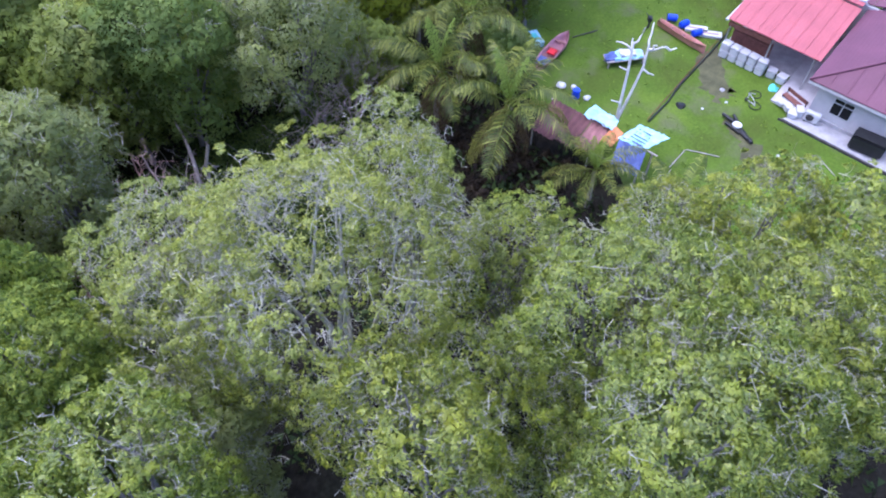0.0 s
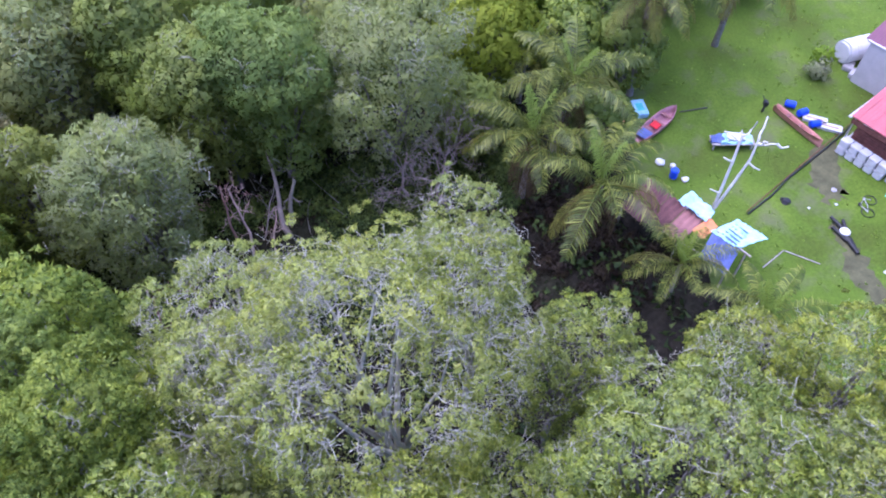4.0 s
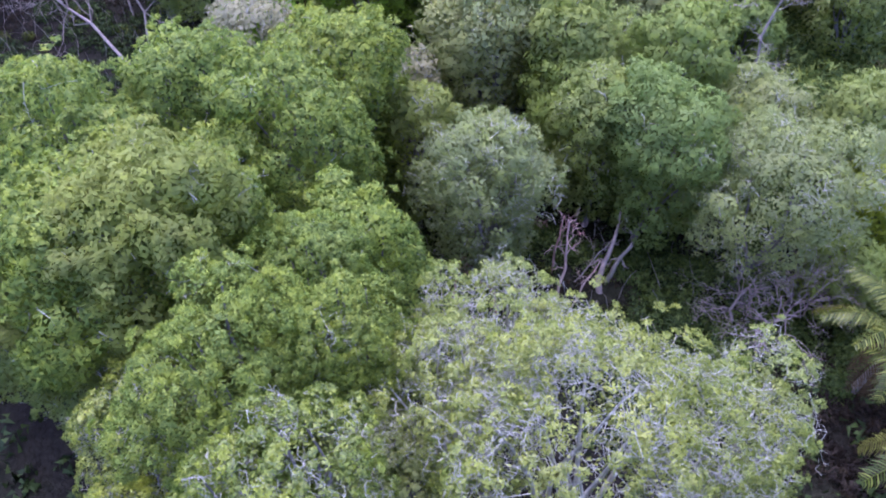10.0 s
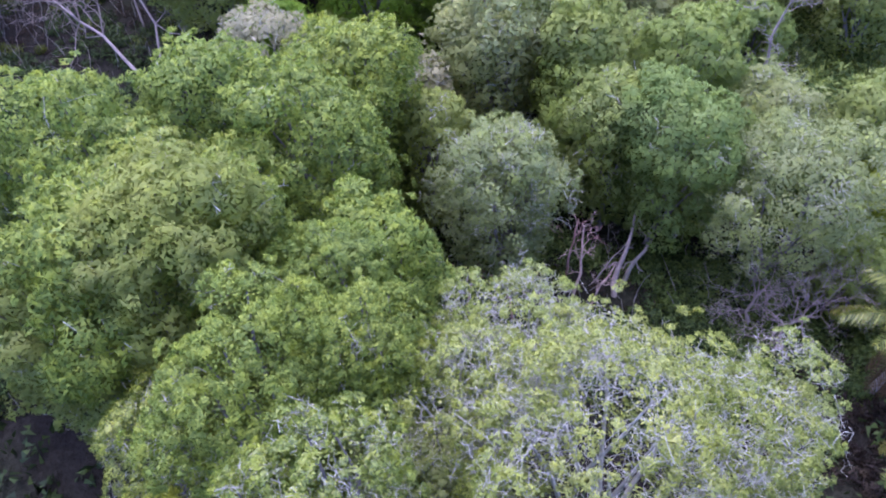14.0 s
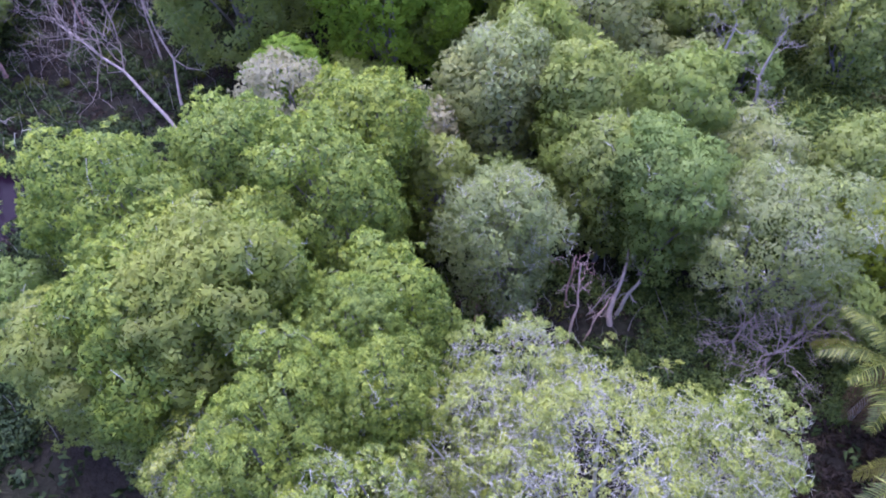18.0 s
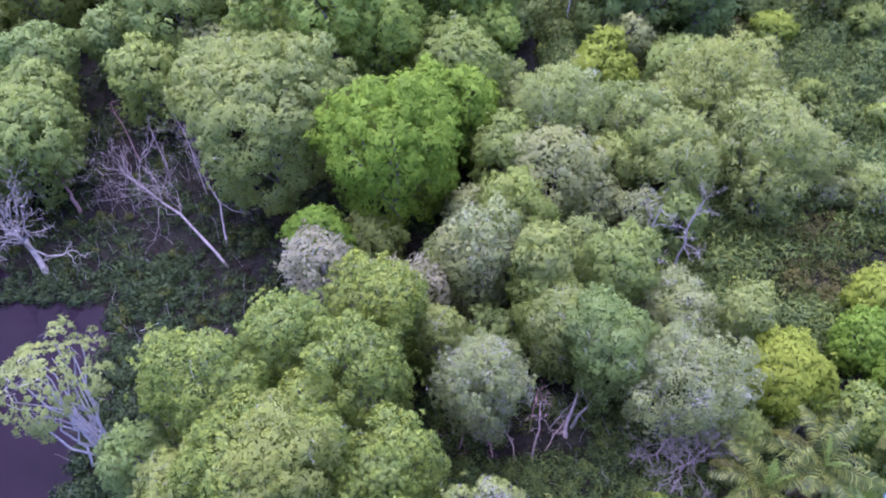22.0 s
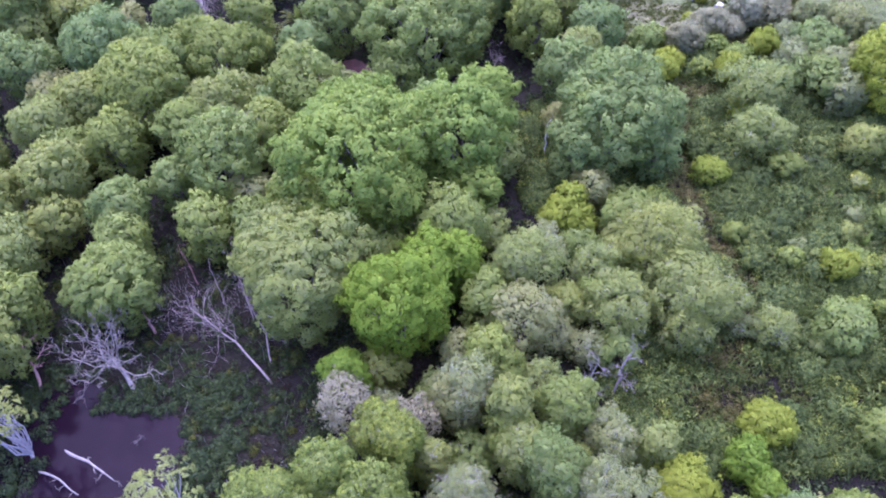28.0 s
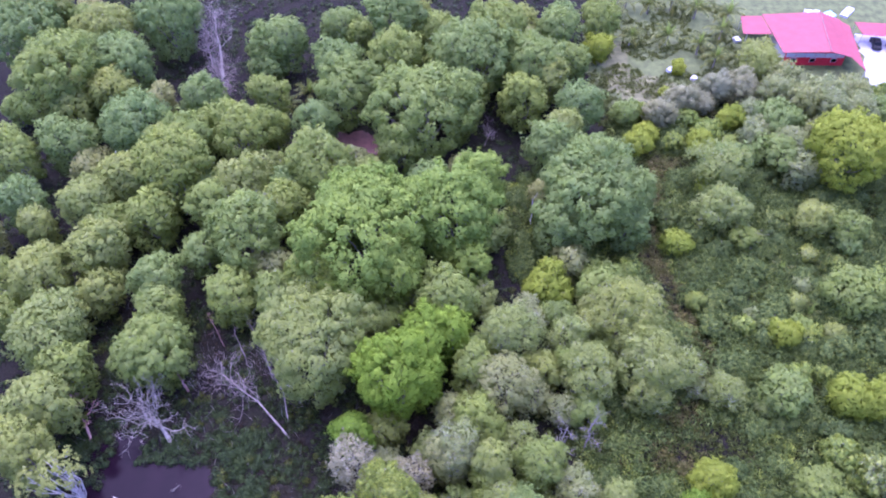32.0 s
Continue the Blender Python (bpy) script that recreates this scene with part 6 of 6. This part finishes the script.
def clumps(x, y, low, high, per, length, wide):
    """Low domes of leaves at the given places."""
    n = len(x)
    rad = rng.uniform(low, high, n)
    w = np.repeat(np.arange(n), per)
    d = unit(rng.normal(size=(len(w), 3)) + [0, 0, 0.6])
    d[:, 2] = np.abs(d[:, 2])
    p = np.stack([x[w], y[w], np.zeros(len(w))], 1) + d * rad[w][:, None] * rng.uniform(0.5, 1.0, (len(w), 1)) * [1, 1, 0.9]
    return leaves(p, d, length, wide, quad=False, own=0.2)


def stuff(name, v, f, soft, mat, label, category):
    return tagged(new(name, mesh_from(name, v, f, mat, normals=soft)), label, category, kind="stuff")


x, y = scatter(11000, (-80, -8), (85, 150))
ok = ~(inside(x, y, YARD) | inside(x, y, FAR_YARD) | inside(x, y, POOL) | inside(x, y, MUD) | inside(x, y, FIELD))
patch = np.array([noise.noise((a * 0.13, b * 0.13, 3.0)) for a, b in zip(x, y)])
ok &= (patch > -0.6) & ~((x > -46) & (x < 16) & (y > 18) & (y < 62))
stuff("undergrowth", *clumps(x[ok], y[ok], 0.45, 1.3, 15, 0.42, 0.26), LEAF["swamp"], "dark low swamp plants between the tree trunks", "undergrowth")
# the open swamp floor by the pool: low domes of small leaves, litter and bare stems between them
x, y = scatter(5200, (-46, 18), (16, 62))
patch = np.array([noise.noise((a * 0.22, b * 0.22, 3.0)) for a, b in zip(x, y)])
ok = ~inside(x, y, POOL) & (patch > -0.12)
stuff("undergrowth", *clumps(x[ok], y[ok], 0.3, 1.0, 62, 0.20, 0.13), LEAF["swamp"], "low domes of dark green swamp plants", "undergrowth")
ok = ~inside(x, y, POOL) & (patch < 0.05)
stuff("leaf_litter", *clumps(x[ok], y[ok], 0.25, 0.6, 16, 0.22, 0.10), LEAF["litter"], "brown fallen leaves on the damp ground", "litter")
x, y = scatter(900, (-46, 18), (16, 62))
ok = ~inside(x, y, POOL)
x, y = x[ok], y[ok]
chains = []
for a, b in zip(x, y):
    hgt = rng.uniform(0.6, 2.4)
    chains.append((wander((a, b, -0.05), (a + rng.normal() * 0.5, b + rng.normal() * 0.5, hgt), 4, 0.2), np.linspace(0.03, 0.012, 4)))
stuff("saplings", *tubes(chains, 3), None, DEADWOOD, "thin bare stems standing among the swamp plants", "stems")
x, y = scatter(300, (-46, 18), (14, 66))
ok = ~inside(x, y, POOL)
stuff("swamp_shrubs", *clumps(x[ok], y[ok], 0.5, 1.2, 110, 0.22, 0.13), LEAF["weed"], "scattered yellow-green shrubs on the swamp floor", "undergrowth")
x, y = scatter(420, (-27.5, 14), (-19, 42))
ok = ~inside(x, y, POOL)
wx, wy = scatter(150, (-47, 24), (-39.5, 43))
nx, ny = scatter(60, (-36, 37.2), (-27, 41))
x, y = np.r_[x[ok], wx, nx], np.r_[y[ok], wy, ny]
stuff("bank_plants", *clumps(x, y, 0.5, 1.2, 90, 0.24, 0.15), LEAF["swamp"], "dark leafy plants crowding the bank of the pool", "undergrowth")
TRAIL = [(39.6, 93.8), (36.6, 82.8), (36.3, 69.2), (36.9, 64.7), (40.5, 57.9), (39.9, 51.1), (34.3, 43.9), (31.9, 38.2)]


def off_trail(x, y):
    """Distance from the line of the brown trail."""
    best = np.full(len(x), 99.0)
    for (ax, ay), (bx, by) in zip(TRAIL, TRAIL[1:]):
        t = np.clip(((x - ax) * (bx - ax) + (y - ay) * (by - ay)) / ((bx - ax) ** 2 + (by - ay) ** 2), 0, 1)
        best = np.minimum(best, np.hypot(x - ax - t * (bx - ax), y - ay - t * (by - ay)))
    return best


x, y = scatter(19000, (12, 22), (90, 125))
ok = (inside(x, y, FIELD) | inside(x, y, [(30, 104), (31, 114), (44, 108), (50, 112), (60, 118), (70, 118), (74, 108), (62, 100)])) & ~inside(x, y, YARD)
patch = np.array([noise.noise((a * 0.11, b * 0.11, 9.0)) for a, b in zip(x, y)])
on = (off_trail(x, y) < 1.6 + 3.2 * patch) & (rng.random(len(x)) < 0.45)
a = ok & (patch > -0.3) & ~on
stuff("weeds", *clumps(x[a], y[a], 0.35, 1.0, 24, 0.36, 0.18), LEAF["weed"], "yellow-green weeds and creepers on open ground", "weeds")
a = ok & ((patch < -0.3) | on)
bx, by = scatter(5200, (29, 36), (44, 96))
near = (off_trail(bx + 1.6 * np.sin(by * 0.45), by) < rng.uniform(0.1, 3.6, len(bx))) & (rng.random(len(bx)) < 0.5)
near &= np.array([noise.noise((p * 0.22, q * 0.22, 3.0)) for p, q in zip(bx, by)]) > -0.2
x, y, a = np.r_[x, bx[near]], np.r_[y, by[near]], np.r_[a, np.ones(int(near.sum()), bool)]
stuff("dry_weeds", *clumps(x[a], y[a], 0.4, 1.0, 30, 0.34, 0.14), LEAF["dry"], "brown dry weeds and fallen litter along a faint trail", "weeds")
# rough growth in the far clearing
x, y = scatter(3600, (29, 108), (64, 146))
ok = inside(x, y, [(30, 110), (30, 128), (34, 146), (62, 146), (62, 118), (52, 108)])
patch = np.array([noise.noise((a * 0.15, b * 0.15, 15.0)) for a, b in zip(x, y)])
ok &= patch > -0.22
stuff("rough_grass", *clumps(x[ok], y[ok], 0.25, 0.7, 16, 0.4, 0.16), LEAF["weed"], "rough grass and seedlings on the muddy clearing", "grass")
# ferns and shrubs in the wet field
x, y = scatter(6400, (12, 26), (90, 104))
patch = np.array([noise.noise((a * 0.09, b * 0.09, 21.0)) for a, b in zip(x, y)])
a = inside(x, y, FIELD) & (patch > -0.36 + 0.06 * (x < 46)) & (off_trail(x, y) > 1.0 + 2.6 * rng.random(len(x)) ** 2)
pick = rng.random(len(x)) < 0.6
tall = a & (np.array([noise.noise((p * 0.35, q * 0.35, 27.0)) for p, q in zip(x, y)]) > 0.18)
stuff("ferns", *clumps(x[tall], y[tall], 1.3, 2.9, 130, 0.75, 0.17), LEAF["fern"], "tall clumps of green ferns and young palms in the field", "undergrowth")
a &= ~tall
stuff("thicket", *clumps(x[a & pick], y[a & pick], 0.8, 2.4, 150, 0.40, 0.17), LEAF["reed"], "dense thicket of dark green ferns and shrubs", "undergrowth")
stuff("shrubs", *clumps(x[a & ~pick], y[a & ~pick], 0.5, 1.6, 120, 0.32, 0.18), LEAF["lush"], "low bushes with yellow-green tips", "undergrowth")
# tall sword grass in the wet field: arching blades in tussocks
x, y = scatter(3000, (34, 26), (90, 100))
ok = inside(x, y, [(41, 52), (42, 62), (40, 84), (48, 98), (62, 100), (80, 90), (84, 60), (66, 46)]) & (off_trail(x, y) > 1.5)
ok &= np.array([noise.noise((a * 0.3, b * 0.3, 33.0)) for a, b in zip(x, y)]) > -0.12
x, y = x[ok], y[ok]
per = 40
w = np.repeat(np.arange(len(x)), per)
az, tilt = rng.uniform(0, 6.28, len(w)), rng.uniform(0.1, 0.85, len(w))
out = np.stack([np.cos(az), np.sin(az), 0 * az], 1)
foot = np.stack([x[w], y[w], np.zeros(len(w))], 1) + rng.normal(size=(len(w), 3)) * [0.3, 0.3, 0]
ln = rng.uniform(1.0, 2.4, (len(w), 1)) * rng.uniform(0.6, 1.6, len(x))[w][:, None]
bend = foot + (out * np.sin(tilt)[:, None] + np.array([0, 0, 1.0]) * np.cos(tilt)[:, None]) * ln * 0.6
tip = bend + (out * np.sin(tilt + 0.7)[:, None] + np.array([0, 0, 1.0]) * np.cos(tilt + 0.7)[:, None]) * ln * 0.4
side = np.stack([-np.sin(az), np.cos(az), 0 * az], 1) * 0.06
v = np.stack([foot - side * 0.6, foot + side * 0.6, bend + side, bend - side, tip], 1).reshape(-1, 3)
base = np.arange(len(w))[:, None] * 5
stuff("tall_grass", v, [base + np.array([[0, 1, 2, 3]]), base + np.array([[3, 2, 4]])], None, LEAF["reed"], "tall arching green sword grass in a wet field", "grass")
# thick dark shrubs below the snags and round the palms
x, y = scatter(620, (1, 15.5), (26, 29))
patch = np.array([noise.noise((a * 0.3, b * 0.3, 41.0)) for a, b in zip(x, y)])
ok = (y > 17 + 0.25 * np.abs(x - 12)) & (patch > -0.22) & ~((np.hypot(x - 8.4, y - 25.4) < 2.2) & (patch < 0.25))
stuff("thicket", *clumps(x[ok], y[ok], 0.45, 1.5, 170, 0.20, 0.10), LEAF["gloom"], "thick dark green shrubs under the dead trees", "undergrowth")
x, y = scatter(520, (24, 21.5), (52, 36))
ok = inside(x, y, FIELD) & ~inside(x, y, YARD) & (np.array([noise.noise((p * 0.3, q * 0.3, 47.0)) for p, q in zip(x, y)]) > -0.3)
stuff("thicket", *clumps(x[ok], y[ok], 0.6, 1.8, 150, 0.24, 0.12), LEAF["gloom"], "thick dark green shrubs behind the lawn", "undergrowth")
# fallen brown fronds under the palms
x, y = scatter(260, (17.5, 9.5), (26, 22))
ok = np.hypot(x - 21.8, y - 15.5) < 5.2 + rng.normal(size=len(x))
stuff("dry_fronds", *clumps(x[ok], y[ok], 0.3, 0.8, 40, 0.5, 0.09), LEAF["litter"], "heap of fallen brown palm fronds and litter", "litter")
# weed tufts in the lawn
x, y = scatter(1800, (26, -8), (60, 21.5))
patch = np.array([noise.noise((a * 0.25, b * 0.25, 5.0)) for a, b in zip(x, y)])
ok = inside(x, y, [(26.5, -8), (26.5, 17), (32, 21), (60, 21), (60, 12), (37, 11.5), (35.5, 6), (35, -8)]) & (patch > -0.1)
stuff("lawn_tufts", *clumps(x[ok], y[ok], 0.05, 0.14, 10, 0.12, 0.05), LEAF["turf"], "low tufts of rough grass on the lawn", "grass")
